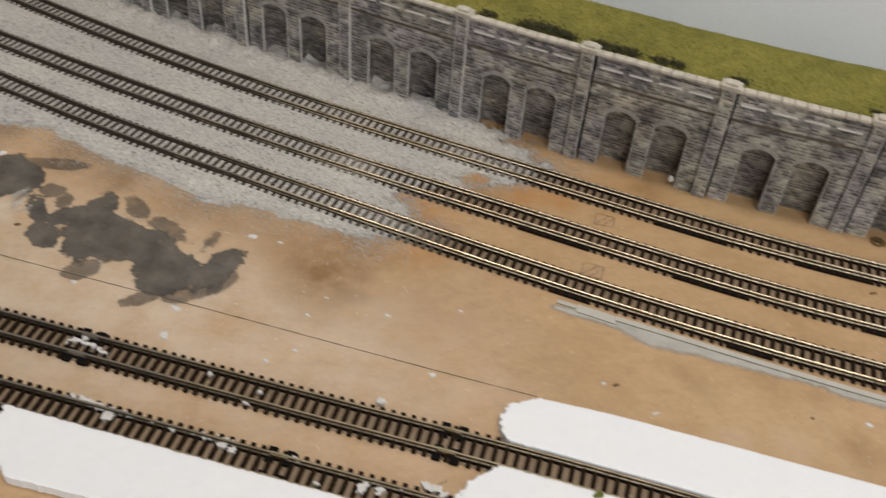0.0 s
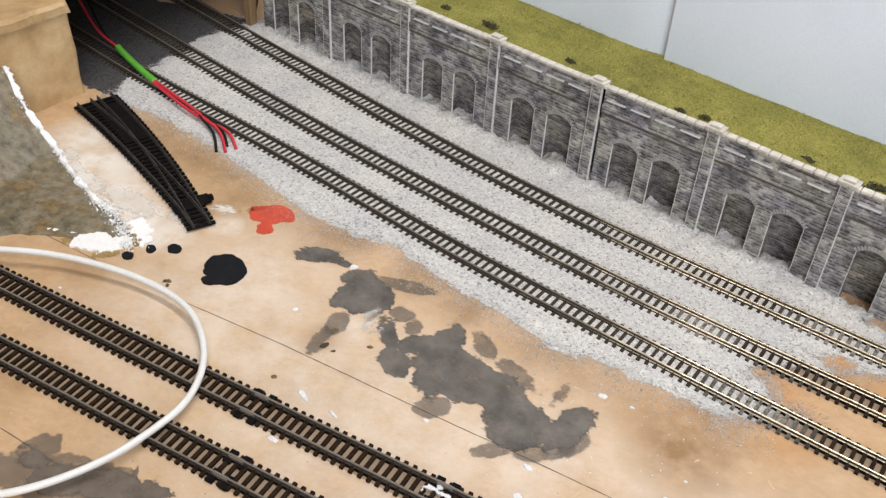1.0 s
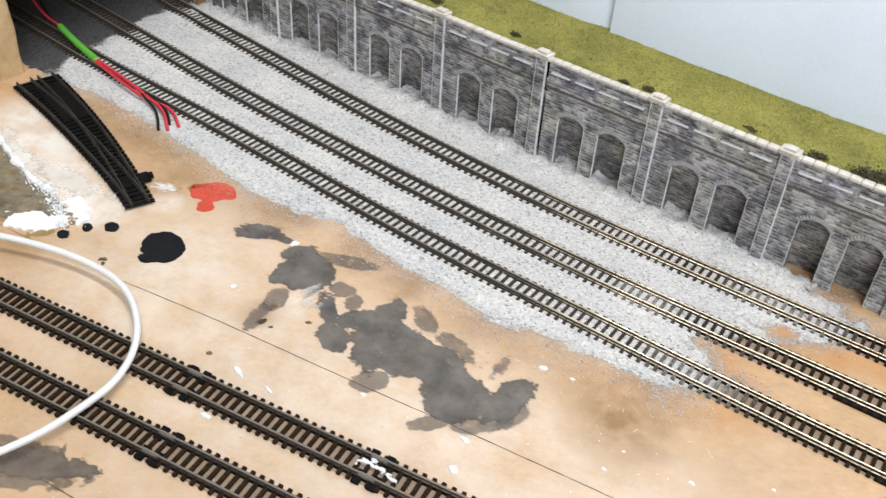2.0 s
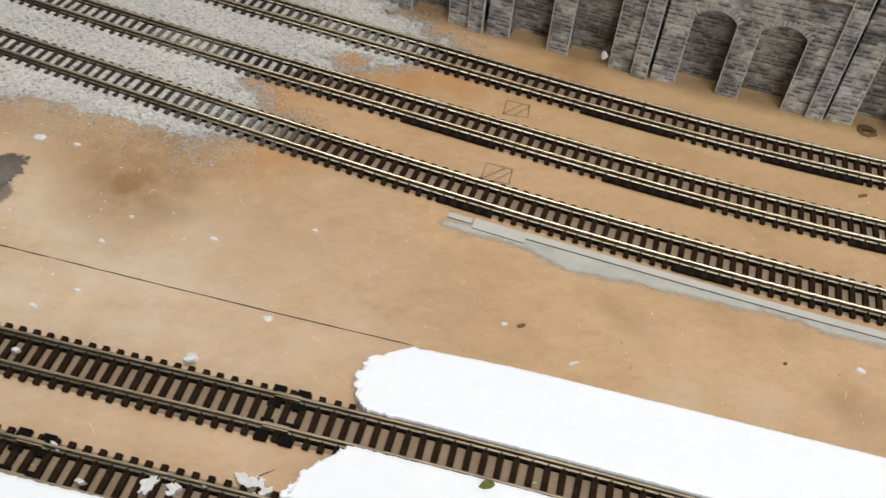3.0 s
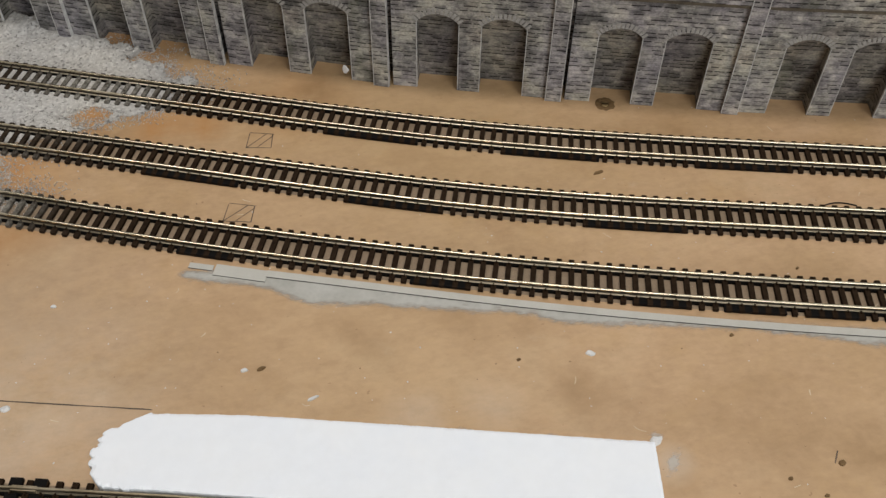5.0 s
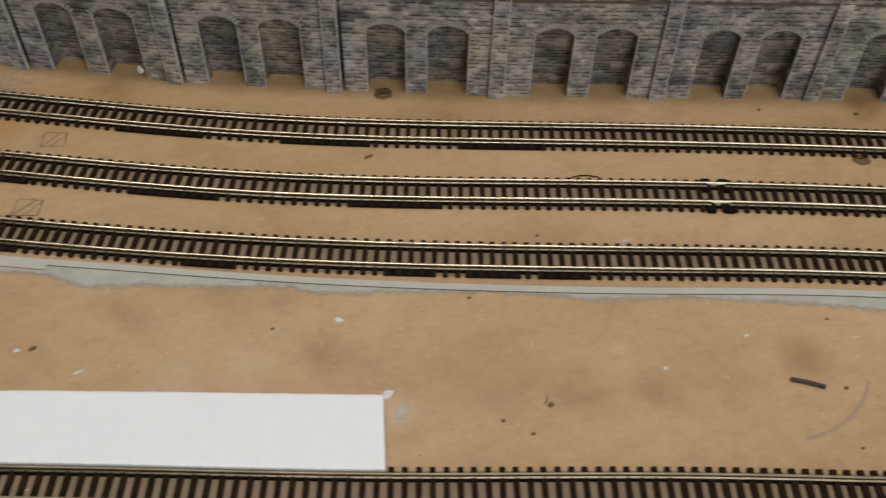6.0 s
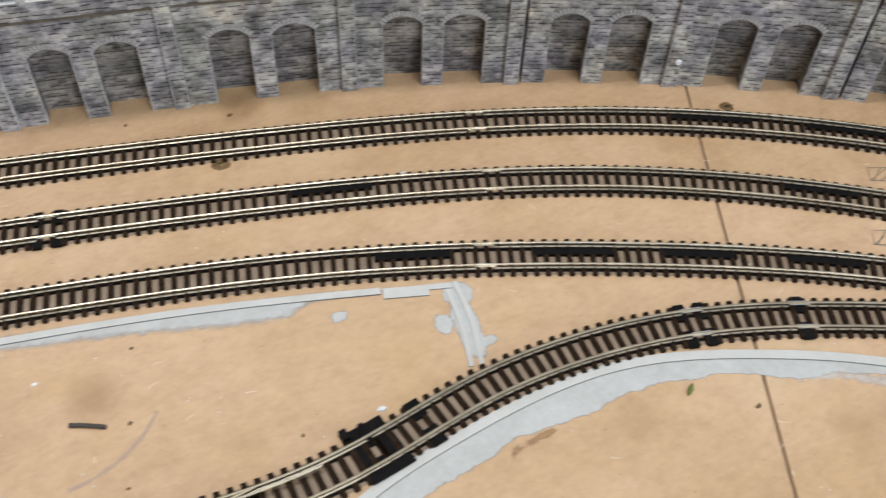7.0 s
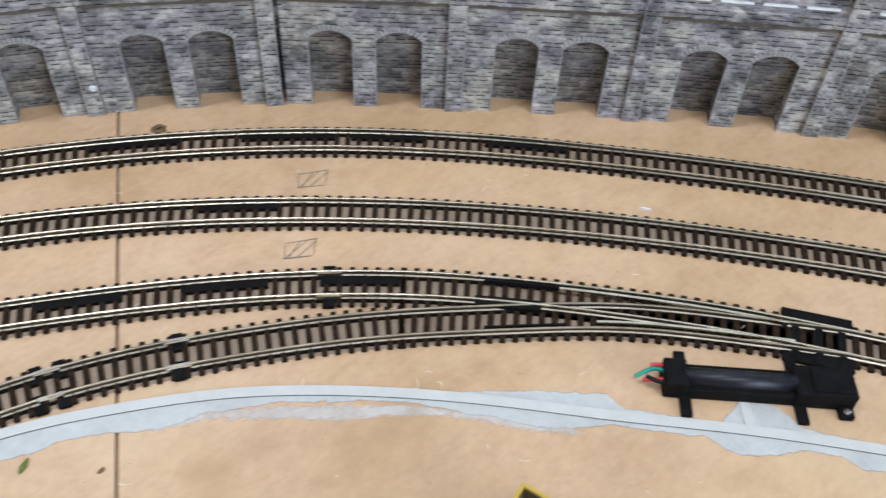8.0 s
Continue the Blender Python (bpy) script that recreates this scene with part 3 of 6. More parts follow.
class Line:
    """A smooth line through a few knots, by distance along it."""

    def __init__(self, knots, step=1.0):
        k = np.array(knots, float)
        t = np.r_[0, np.cumsum(np.hypot(*np.diff(k, axis=0).T))]
        n = len(k)
        h = np.diff(t)
        a, r = np.zeros((n, n)), np.zeros((n, 2))
        a[0, 0] = a[-1, -1] = 1
        for i in range(1, n - 1):
            a[i, i - 1], a[i, i], a[i, i + 1] = h[i - 1], 2 * (h[i - 1] + h[i]), h[i]
            r[i] = 3 * ((k[i + 1] - k[i]) / h[i] - (k[i] - k[i - 1]) / h[i - 1])
        c = np.linalg.solve(a, r)
        b = np.diff(k, axis=0) / h[:, None] - h[:, None] * (2 * c[:-1] + c[1:]) / 3
        d = np.diff(c, axis=0) / (3 * h[:, None])
        u = np.linspace(0, t[-1], int(t[-1] / step) + 2)
        i = np.clip(np.searchsorted(t, u, side="right") - 1, 0, n - 2)
        w = (u - t[i])[:, None]
        self.p = k[i] + b[i] * w + c[i] * w**2 + d[i] * w**3
        self.s = np.r_[0, np.cumsum(np.hypot(*np.diff(self.p, axis=0).T))]
        self.length = self.s[-1]

    def at(self, s):
        x, y = (np.interp(s, self.s, self.p[:, n]) for n in (0, 1))
        x2, y2 = (np.interp(s + 0.5, self.s, self.p[:, n]) - np.interp(s - 0.5, self.s, self.p[:, n]) for n in (0, 1))
        q = math.hypot(x2, y2)
        return x, y, x2 / q, y2 / q

    def near(self, x):
        """The distance along at which the line passes x."""
        return float(np.interp(x, self.p[:, 0], self.s))

    def gap(self, x, y):
        return float(np.min(np.hypot(self.p[:, 0] - x, self.p[:, 1] - y)))


def sweep(line, profile, s0, s1, step=3.0, side=0.0, lift=0.0, closed=True):
    """Verts and faces of a profile (across, up) drawn along a line; side: to the line's left."""
    n = max(2, int(abs(s1 - s0) / step) + 1)
    verts, faces, k = [], [], len(profile)
    for s in np.linspace(s0, s1, n):
        x, y, tx, ty = line.at(s)
        for a, z in profile:
            verts.append((x - ty * (a + side), y + tx * (a + side), z + lift))
    for i in range(n - 1):
        for j in range(k):
            j2 = (j + 1) % k
            faces.append((i * k + j, i * k + j2, (i + 1) * k + j2, (i + 1) * k + j))
    if closed:
        faces += [tuple(range(k))[::-1], tuple((n - 1) * k + j for j in range(k))]
    return verts, faces


def tube(points, radius, sides=8, ends=True):
    """Verts and faces of a round wire through 3D points, smoothed."""
    p = np.array(points, float)
    for _ in range(3):
        q = np.empty((2 * len(p) - 2, 3))
        q[0::2], q[1::2] = 0.75 * p[:-1] + 0.25 * p[1:], 0.25 * p[:-1] + 0.75 * p[1:]
        p = np.vstack([p[:1], q, p[-1:]])
    verts, faces = [], []
    for i, c in enumerate(p):
        t = p[min(i + 1, len(p) - 1)] - p[max(i - 1, 0)]
        t /= np.linalg.norm(t) + 1e-9
        a = np.cross(t, (0, 0, 1))
        a /= np.linalg.norm(a) + 1e-9
        b = np.cross(a, t)
        for j in range(sides):
            w = 2 * math.pi * j / sides
            verts.append(tuple(c + radius * (math.cos(w) * a + math.sin(w) * b)))
    for i in range(len(p) - 1):
        for j in range(sides):
            k = (j + 1) % sides
            faces.append((i * sides + j, i * sides + k, (i + 1) * sides + k, (i + 1) * sides + j))
    if ends:
        faces += [tuple(range(sides))[::-1], tuple((len(p) - 1) * sides + j for j in range(sides))]
    return verts, faces


def region(field, x0, x1, y0, y1, step, top, bottom=None):
    """Verts and faces of the area where field(x, y) > 0, with a rim down to bottom; top(x, y, field) is its height."""
    nx, ny = int((x1 - x0) / step) + 1, int((y1 - y0) / step) + 1
    f = [[field(x0 + i * step, y0 + j * step) for j in range(ny)] for i in range(nx)]
    verts, faces, made = [], [], {}

    def vert(key, x, y, v):
        if key not in made:
            made[key] = len(verts)
            verts.append((x, y, top(x, y, v)))
        return made[key]

    for i in range(nx - 1):
        for j in range(ny - 1):
            ring = ((i, j), (i + 1, j), (i + 1, j + 1), (i, j + 1))
            val = [f[a][b] for a, b in ring]
            if max(val) <= 0:
                continue
            loop, rim = [], []
            for n in range(4):
                (a, b), (c, d), va, vb = ring[n], ring[(n + 1) % 4], val[n], val[(n + 1) % 4]
                if va > 0:
                    loop.append(vert((a, b), x0 + a * step, y0 + b * step, va))
                if (va > 0) != (vb > 0):
                    w = min(0.98, max(0.02, va / (va - vb)))
                    k = vert((min((a, b), (c, d)), max((a, b), (c, d)), 0), x0 + (a + w * (c - a)) * step, y0 + (b + w * (d - b)) * step, 0.0)
                    loop.append(k)
                    rim.append((k, va > 0))
            if len(loop) >= 3:
                faces.append(tuple(loop))
            if bottom is not None and len(rim) == 2:
                (p, out), (q, _) = rim
                if not out:
                    p, q = q, p
                low = []
                for k in (p, q):
                    if ("low", k) not in made:
                        made[("low", k)] = len(verts)
                        verts.append((verts[k][0], verts[k][1], bottom))
                    low.append(made[("low", k)])
                faces.append((q, p, low[0], low[1]))
    return verts, faces


def wob(x, y, size, seed=0.0, octaves=4):
    return noise.fractal((x / size, y / size, seed), 1.0, 2.0, octaves)


def lobes(parts, rough, size, seed):
    """A field of overlapping ovals (x, y, half length, half width, turn) with a ragged edge, in millimetres inside."""
    turned = [(x, y, a, b, math.cos(radians(t)), math.sin(radians(t))) for x, y, a, b, t in parts]

    def field(x, y):
        best = -99.0
        for cx, cy, a, b, c, s in turned:
            u, v = (x - cx) * c + (y - cy) * s, (y - cy) * c - (x - cx) * s
            best = max(best, (1 - math.sqrt((u / a) ** 2 + (v / b) ** 2)) * min(a, b))
        return best + rough * wob(x, y, size, seed) if best > -4 * rough - 3 else best
    return field


def filmed(ob, field):
    """Keep how far inside its outline each point of a paint film lies, in millimetres."""
    a = ob.data.attributes.new("film", "FLOAT", "POINT")
    a.data.foreach_set("value", [max(0.0, field(p.co.x / MM, p.co.y / MM)) for p in ob.data.vertices])
    return ob


def patch(name, parts, material, label, category, rough=1.0, size=5.0, seed=0.0, height=0.15, step=0.6):
    """A film of dried paint on the board."""
    xs = [(x - max(a, b) - 3, x + max(a, b) + 3) for x, y, a, b, t in parts]
    ys = [(y - max(a, b) - 3, y + max(a, b) + 3) for x, y, a, b, t in parts]
    field = lobes(parts, rough, size, seed)
    v, fc = region(field, min(a for a, _ in xs), max(b for _, b in xs), min(a for a, _ in ys), max(b for _, b in ys), step,
                   lambda x, y, w: height, 0.0)
    return tagged(filmed(piece(name, v, fc, material), field), label, category)


# ---- the plan ----
PITCH, GAUGE = 4.11, 9.7
BACK = Line([(-520, 748), (-350, 663.8), (-230, 606.4), (-110, 552.1), (0, 510.9), (110, 476), (230.2, 440.2), (350.3, 415.8), (470.4, 391.6), (590.7, 357.8), (701, 301.6), (801.2, 216.5), (861.3, 153.2), (931.4, 71.2)])
MIDDLE = Line([(-500, 682), (-370, 622.9), (-240, 564.5), (-120, 516.7), (0, 474.5), (110, 440.8), (230.2, 406.3), (350.3, 383), (470.5, 358.3), (590.7, 321), (691.1, 263), (791.2, 175.4), (851.4, 109.2), (921.4, 23.1)])
FRONT = Line([(-500, 636), (-420, 601), (-330, 563.5), (-220, 522.8), (-110, 479.3), (0, 441.6), (110, 406.1), (230.2, 373.3), (350.3, 349.1), (470.5, 323.9), (590.7, 279.3), (681, 229.1), (739.7, 177.9), (764.8, 151.8), (787.8, 124.7), (841.4, 59.1), (891.4, -2.9)])
BRANCH = Line([(-420, 395), (-315, 376.5), (-200, 356.3), (-84, 336.3), (32, 316.4), (147, 296.7), (253, 276), (331, 262.6), (384.1, 252.4), (410.1, 247.7), (434, 246.2), (461.9, 248.1), (503.9, 255.9), (546, 257.1), (588.2, 249.9), (630.3, 234.7), (672.5, 214.4), (706.7, 193.7), (736, 173.8), (762.2, 150.3), (787.7, 124.9)])
SIDING = Line([(-420, 361), (-273, 336.7), (-189, 322.7), (-126, 312.2), (0, 291.5), (147, 267.5), (260, 251), (340, 243.7), (400, 243.1), (433.9, 246.3)])
PIERS = [(-312, 662), (-249, 637.5), (-185.4, 613.0), (-122.2, 589.0), (-58.4, 563.7), (4.9, 540.2), (67.7, 516.1), (129.4, 494.8), (193.6, 474.5), (258.6, 458.6), (324.2, 444.1), (390.1, 432.6), (453.7, 421.3), (519.0, 407.3), (582.0, 386.5), (642.8, 360.6), (701.3, 328.4), (756.3, 286.6), (809.5, 243.1), (861.4, 196.7), (908, 148), (952, 97)]

# ---- the room and the baseboard ----


def slab(name, x0, x1, y0, y1, z0, z1, material, label, category, bevel=0.0):
    return tagged(part(name, box_bm(x0, x1, y0, y1, z0, z1, bevel), material), label, category, kind="structure")


slab("floor", -2200, 2600, -1780, 2200, -960, -900, ROOM_FLOOR, "grey carpeted workshop floor", "floor")
slab("ceiling", -2200, 2600, -1780, 2200, 1450, 1500, ROOM_PAINT, "white painted ceiling", "ceiling")
slab("wall_north", -2200, 2600, 2200, 2280, -900, 1450, ROOM_PAINT, "white painted room wall", "wall")
slab("wall_south_west", -2200, 400, -1780, -1700, -900, 1450, ROOM_PAINT, "white painted room wall", "wall")
slab("wall_south_east", 1800, 2600, -1780, -1700, -900, 1450, ROOM_PAINT, "white painted room wall", "wall")
slab("wall_south_sill", 400, 1800, -1780, -1700, -900, 120, ROOM_PAINT, "white painted wall under the assumed window opening", "wall")
slab("wall_south_head", 400, 1800, -1780, -1700, 1120, 1450, ROOM_PAINT, "white painted wall over the assumed window opening", "wall")
slab("wall_west", -2280, -2200, -1780, 2280, -900, 1450, ROOM_PAINT, "white painted room wall", "wall")
slab("wall_east", 2600, 2680, -1780, 2280, -900, 1450, ROOM_PAINT, "white painted room wall", "wall")

for x in (-700, 1080):
    slab("baseboard_trestle", x, x + 40, -80, 1060, -900, -11, TIMBER, "plain timber trestle panel under the baseboard", "trestle")
# the seam between the two boards runs from the arches to the front edge
SEAM_A, SEAM_B = (664.0, 391.0), (500.0, 20.0)


def board(name, corners, label):
    n = len(corners)
    v = [(x, y, 0) for x, y in corners] + [(x, y, -9) for x, y in corners]
    f = [tuple(range(n)), tuple(range(2 * n - 1, n - 1, -1))] + [(i, i + n, (i + 1) % n + n, (i + 1) % n) for i in range(n)]
    return tagged(piece(name, v, f, HARDBOARD), label, "baseboard", kind="structure")


def seam_x(y, off):
    return SEAM_B[0] + (y - SEAM_B[1]) * (SEAM_A[0] - SEAM_B[0]) / (SEAM_A[1] - SEAM_B[1]) + off


board("ground_west", [(-900, -120), (seam_x(-120, -0.7), -120), (seam_x(1100, -0.7), 1100), (-900, 1100)], "tan hardboard baseboard with stains, dust and pencil marks")
board("ground_east", [(seam_x(-120, 0.7), -120), (1300, -120), (1300, 1100), (seam_x(1100, 0.7), 1100)], "tan hardboard baseboard beyond the joint")
board("ground_joint_batten", [(seam_x(-120, -12), -120), (seam_x(-120, 12), -120), (seam_x(1100, 12), 1100), (seam_x(1100, -12), 1100)], "wooden batten under the board joint").location.z = -0.0011
bpy.data.objects["ground_joint_batten"].data.materials[0] = SEAM_DARK

# ---- retaining wall: printed card panels with two blind arches each ----
ARCHES, SPRING, CROWN, BAND_Z, TOP = ((13.6, 29.3), (38.0, 54.6)), 30.4, 34.3, 47.0, 60.0
PANEL = 67.4


def arch_z(u, a, b):
    """Height of the segmental soffit of the opening a to b."""
    c, half, rise = (a + b) / 2, (b - a) / 2, CROWN - SPRING
    r = (half**2 + rise**2) / (2 * rise)
    return SPRING + rise - r + math.sqrt(max(0.0, r**2 - (u - c) ** 2))


def arch_sheet(front, back, grow, top, start=3.0, slant=0.0):
    """A sheet with the two openings, between two depths (y); grow widens the openings, slant brings the back forward with height."""
    cols, last = [], start
    for a, b in ARCHES:
        a, b = a - grow, b + grow
        cols.append((last, a, None))
        edge = np.linspace(a, b, 13)
        cols += [(p, q, (a, b)) for p, q in zip(edge[:-1], edge[1:])]
        last = b
    cols.append((last, PANEL, None))
    v, f, idx = [], [], []

    def quad(p, m):
        f.append(tuple(range(len(v), len(v) + 4)))
        v.extend((x, -(min(front - 0.6, y + slant * z) if y == back else y), z) for x, y, z in p)
        idx.append(m)

    for p, q, hole in cols:
        z0, z1 = (0.0, 0.0) if hole is None else (arch_z(p, *hole), arch_z(q, *hole))
        if hole is not None and p == hole[0]:
            z0 = SPRING
        if hole is not None and q == hole[1]:
            z1 = SPRING
        quad([(p, front, z0), (q, front, z1), (q, front, top), (p, front, top)], 0)
        quad([(q, back, z1), (p, back, z0), (p, back, top), (q, back, top)], 0)
        quad([(p, back, z0), (q, back, z1), (q, front, z1), (p, front, z0)], 1)
        quad([(p, front, top), (q, front, top), (q, back, top), (p, back, top)], 1)
        if hole is None:
            quad([(p, back, 0), (p, front, 0), (p, front, SPRING if p > 4 else top), (p, back, SPRING if p > 4 else top)], 1)
            quad([(q, front, 0), (q, back, 0), (q, back, SPRING if q < PANEL else top), (q, front, SPRING if q < PANEL else top)], 1)
    return v, f, idx


def deep(x0, x1, y0, y1, z0, z1, bevel=0.0):
    """A block whose y is given outwards from the pilasters' face."""
    return box_bm(x0, x1, -y1, -y0, z0, z1, bevel)


def wall_panel(start):
    """One panel; start: where its front sheet begins after the pilaster, leaving a dark joint or none."""
    wall = empty("retaining_wall_panel", "grey printed stone retaining wall panel with two blind arches", "wall panel", "arched retaining wall panels")
    # pilaster at the panel's far end, proud of the wall
    pilaster = part("pilaster", deep(PANEL - 3.6, PANEL + 2.6, -1.7, 0.0, 0, 63.2, 0.12), STONE, wall)
    v, f, i = arch_sheet(-1.7, -2.6, 0.0, 61.3, start)
    piece("arch_front", v, f, [STONE, CARD_EDGE], wall, "grey stone card front with pale cut edges", i)
    for a, b in ARCHES:
        for x0, x1 in ((a - 0.28, a), (b, b + 0.28)):
            part("worn_edge", deep(x0, x1, -1.7, -1.66, 0.1, SPRING), CARD_EDGE, wall, "pale worn corner of the card")
    for x0 in (PANEL - 3.6, PANEL + 2.32):
        part("worn_edge", deep(x0, x0 + 0.28, 0.0, 0.04, 0.1, 63.0), CARD_EDGE, pilaster, "pale worn corner of the card")
    # reveals and infill take the stone with the recess shade painted in
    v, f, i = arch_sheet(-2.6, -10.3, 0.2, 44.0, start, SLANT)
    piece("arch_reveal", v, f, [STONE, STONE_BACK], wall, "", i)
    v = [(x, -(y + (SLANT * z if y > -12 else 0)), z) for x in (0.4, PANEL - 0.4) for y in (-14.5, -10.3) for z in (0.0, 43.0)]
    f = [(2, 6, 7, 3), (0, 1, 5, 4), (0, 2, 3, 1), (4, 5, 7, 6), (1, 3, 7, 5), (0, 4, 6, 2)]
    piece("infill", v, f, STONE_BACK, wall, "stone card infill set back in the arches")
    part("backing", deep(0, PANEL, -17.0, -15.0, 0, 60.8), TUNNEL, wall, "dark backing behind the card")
    part("pilaster_edge", deep(PANEL + 2.6, PANEL + 2.68, -1.6, -0.10, 0.2, 63.0), CARD_EDGE, pilaster, "pale bare card edge")
    cap = part("pier_cap", deep(PANEL - 5.2, PANEL + 4.2, -5.4, 1.2, 63.2, 64.5, 0.2), COPING, wall, "pale stone pier cap")
    part("cap_block", deep(PANEL - 3.4, PANEL + 2.4, -4.2, 0.1, 64.5, 65.8, 0.3), COPING, cap, "pale stone cap block")
    part("string_course", deep(start, PANEL - 3.6, -1.7, -0.75, 46.5, 47.9, 0.1), BAND, wall, "dark brown string course")
    part("parapet_ledge", deep(start, PANEL - 3.6, -1.7, -0.35, 47.9, 52.6, 0.15), STONE, wall)
    step = (PANEL - 10.0) / 4
    for n in range(4):
        u = 4.6 + n * step
        part("parapet_slot_edge", deep(u + 1.6, u + step - 1.6, -1.7, -0.45, 55.2, 55.8, 0.06), SLOT_CARD, wall, "white edge of a cut-out parapet slot")
        part("parapet_slot", deep(u + 1.2, u + step - 1.2, -1.7, -1.55, 55.9, 59.2), STONE, wall)
    n, m = 12, None
    stone_w = PANEL / n
    for k in range(n):
        if m is None:
            s = part("coping_stone", deep(-stone_w / 2 + 0.09, stone_w / 2 - 0.09, -3.8, 0.4, 0.4, 2.3, 0.6), COPING, wall)
            m = s.data
        else:
            s = new("coping_stone", m)
            s.parent = wall
        s.location = ((k + 0.5) * stone_w * MM, 0, (61.0 + 0.12 * math.sin(7.0 * k)) * MM)
    m = None
    for a, b in ARCHES:
        half, rise = (b - a) / 2, CROWN - SPRING
        r = (half**2 + rise**2) / (2 * rise)
        span = math.asin(half / r)
        for k in range(13):
            w = -span + (k + 0.5) * 2 * span / 13
            if m is None:
                s = part("voussoir", deep(-0.56, 0.56, -1.7, -1.5, 0.06, 2.5, 0.07), VOUSSOIR, wall)
                m = s.data
            else:
                s = new("voussoir", m)
                s.parent = wall
            c = Vector(((a + b) / 2 + r * math.sin(w), 0, CROWN - r + r * math.cos(w)))
            s.matrix_basis = Matrix.Translation(c * MM) @ Matrix.Rotation(w, 4, "Y")
    return wall


SLANT = 0.19
plain_panel, gapped_panel = wall_panel(2.75), wall_panel(4.1)
placed = set()
for n in range(len(PIERS) - 1):
    (ax, ay), (bx, by) = PIERS[n], PIERS[n + 1]
    d = math.hypot(bx - ax, by - ay)
    # the panel's own x runs along the wall, its y into the hill
    turn = pose(ax * MM, ay * MM, 0, 0, 0, math.degrees(math.atan2(by - ay, bx - ax))) @ Matrix.Diagonal((d / PANEL, 1, 1, 1))
    first = gapped_panel if n in (4, 7, 8, 9, 14, 16) else plain_panel
    if first.name in placed:
        copy_thing(first, turn).matrix_basis = turn
    else:
        placed.add(first.name)
        first.matrix_basis = turn

# ---- grass bank and backdrop ----
CREST = Line([(x, y) for x, y in PIERS])


def bank():
    v, f = [], []
    n, m = 260, 22
    for i in range(n):
        s = CREST.length * i / (n - 1)
        x, y, tx, ty = CREST.at(s)
        for j in range(m):
            a = 4.0 + 100.0 * j / (m - 1)
            px, py = x - ty * a, y + tx * a
            v.append((px, py, 61.3 + 0.045 * a + (1.1 * wob(px, py, 14, 3) + 0.9 * wob(px, py, 3.5, 8)) * min(1.0, max(0.25, (60 - a) / 30))))
    f = [(i * m + j, (i + 1) * m + j, (i + 1) * m + j + 1, i * m + j + 1) for i in range(n - 1) for j in range(m - 1)]
    return tagged(piece("grass_bank", v, f, GRASS, smooth=True), "bank of olive green static grass behind the parapet", "grass", kind="structure")


bank()


def backdrop():
    """Pale sheets standing behind the bank, one curling behind the next, following the curve of the wall."""
    way = Line([(-640, 853.5), (-420, 764.9), (-130, 648), (120, 547.5), (300, 500), (480, 472), (640, 425), (780, 350), (920, 235), (1040, 100)])
    v, f = [], []
    us = np.sort(np.r_[np.linspace(0, way.length, 500), way.near(-31) + np.linspace(-60, 1, 80)])
    for u in us:
        out = 0.0
        q = (u - way.near(-31)) / 30.0
        if -1 < q < 0:
            out = -4.0 * (1 + q) ** 2.2
        x, y, tx, ty = way.at(u)
        x, y = x + ty * out, y - tx * out
        v += [(x, y, 0), (x, y, 420), (x - ty * 5, y + tx * 5, 0), (x - ty * 5, y + tx * 5, 420)]
    for i in range(len(us) - 1):
        a, b = 4 * i, 4 * i + 4
        f += [(a, b, b + 1, a + 1), (a + 2, a + 3, b + 3, b + 2), (a + 1, b + 1, b + 3, a + 3)]
    return tagged(piece("backdrop", v, f, WALL_PAINT, smooth=True), "pale blue-white backdrop sheets, one curling behind the next", "backdrop", kind="structure")


backdrop()

# ---- ballast ----
FRONT_EDGE = [(-420, 562), (-368, 540), (-345, 536), (-303, 527), (-250, 505), (-219, 491), (-203, 481), (-168, 468), (-150, 468), (-130, 464), (-101, 450), (-81, 443), (-61, 434), (-43, 426), (-21, 424), (1, 419.5), (22, 415), (38, 412.5), (130, 400)]
END_EDGE = [(380, 20), (410, 38), (418, 52), (429, 64), (440, 53), (449, 48), (456, 58), (461, 86), (467, 102), (474, 120), (486, 118), (496, 106), (507, 96), (530, 56), (560, 40)]


def ballast_field(x, y):
    lo = np.interp(x, [p[0] for p in FRONT_EDGE], [p[1] for p in FRONT_EDGE])
    hi = np.interp(x, [p[0] for p in PIERS], [p[1] for p in PIERS]) + 15
    end = np.interp(y, [p[0] for p in END_EDGE], [p[1] for p in END_EDGE])
    q = min((y - lo) * 0.92, hi - y, (end - x))
    q = min(q, 1.2 * math.hypot(x - 83, (y - 468.5) * 1.6) - 9.0)
    if x > 40 and -30 < q < 30:
        q += 8.0 * wob(x, y, 12, 15) + 4.0 * wob(x, y, 4, 16)
    return q - 3.0 + 3.0 * wob(x, y, 16, 5) + 2.0 * wob(x, y, 2.5, 6) if q > -24 else q - 3.0


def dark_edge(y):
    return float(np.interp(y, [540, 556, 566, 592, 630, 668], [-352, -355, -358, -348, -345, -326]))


def ballast_top(x, y, w):
    lift = min(1.0, max(0.0, w / 12.0))
    h = 0.1 + (0.95 if x < 20 else 0.95 - 0.45 * min(1.0, (x - 20) / 50)) * lift + 0.11 * wob(x, y, 1.7, 2, 3) + 0.3 * wob(x, y, 14, 4)
    wall = np.interp(x, [p[0] for p in PIERS], [p[1] for p in PIERS]) - y
    if wall < 14:
        h += (14 - wall) * 0.16 * (1.0 + 0.8 * wob(x, y, 9, 9)) * min(1.0, max(0.0, (x + 322) / 12))
    return max(0.05, h)


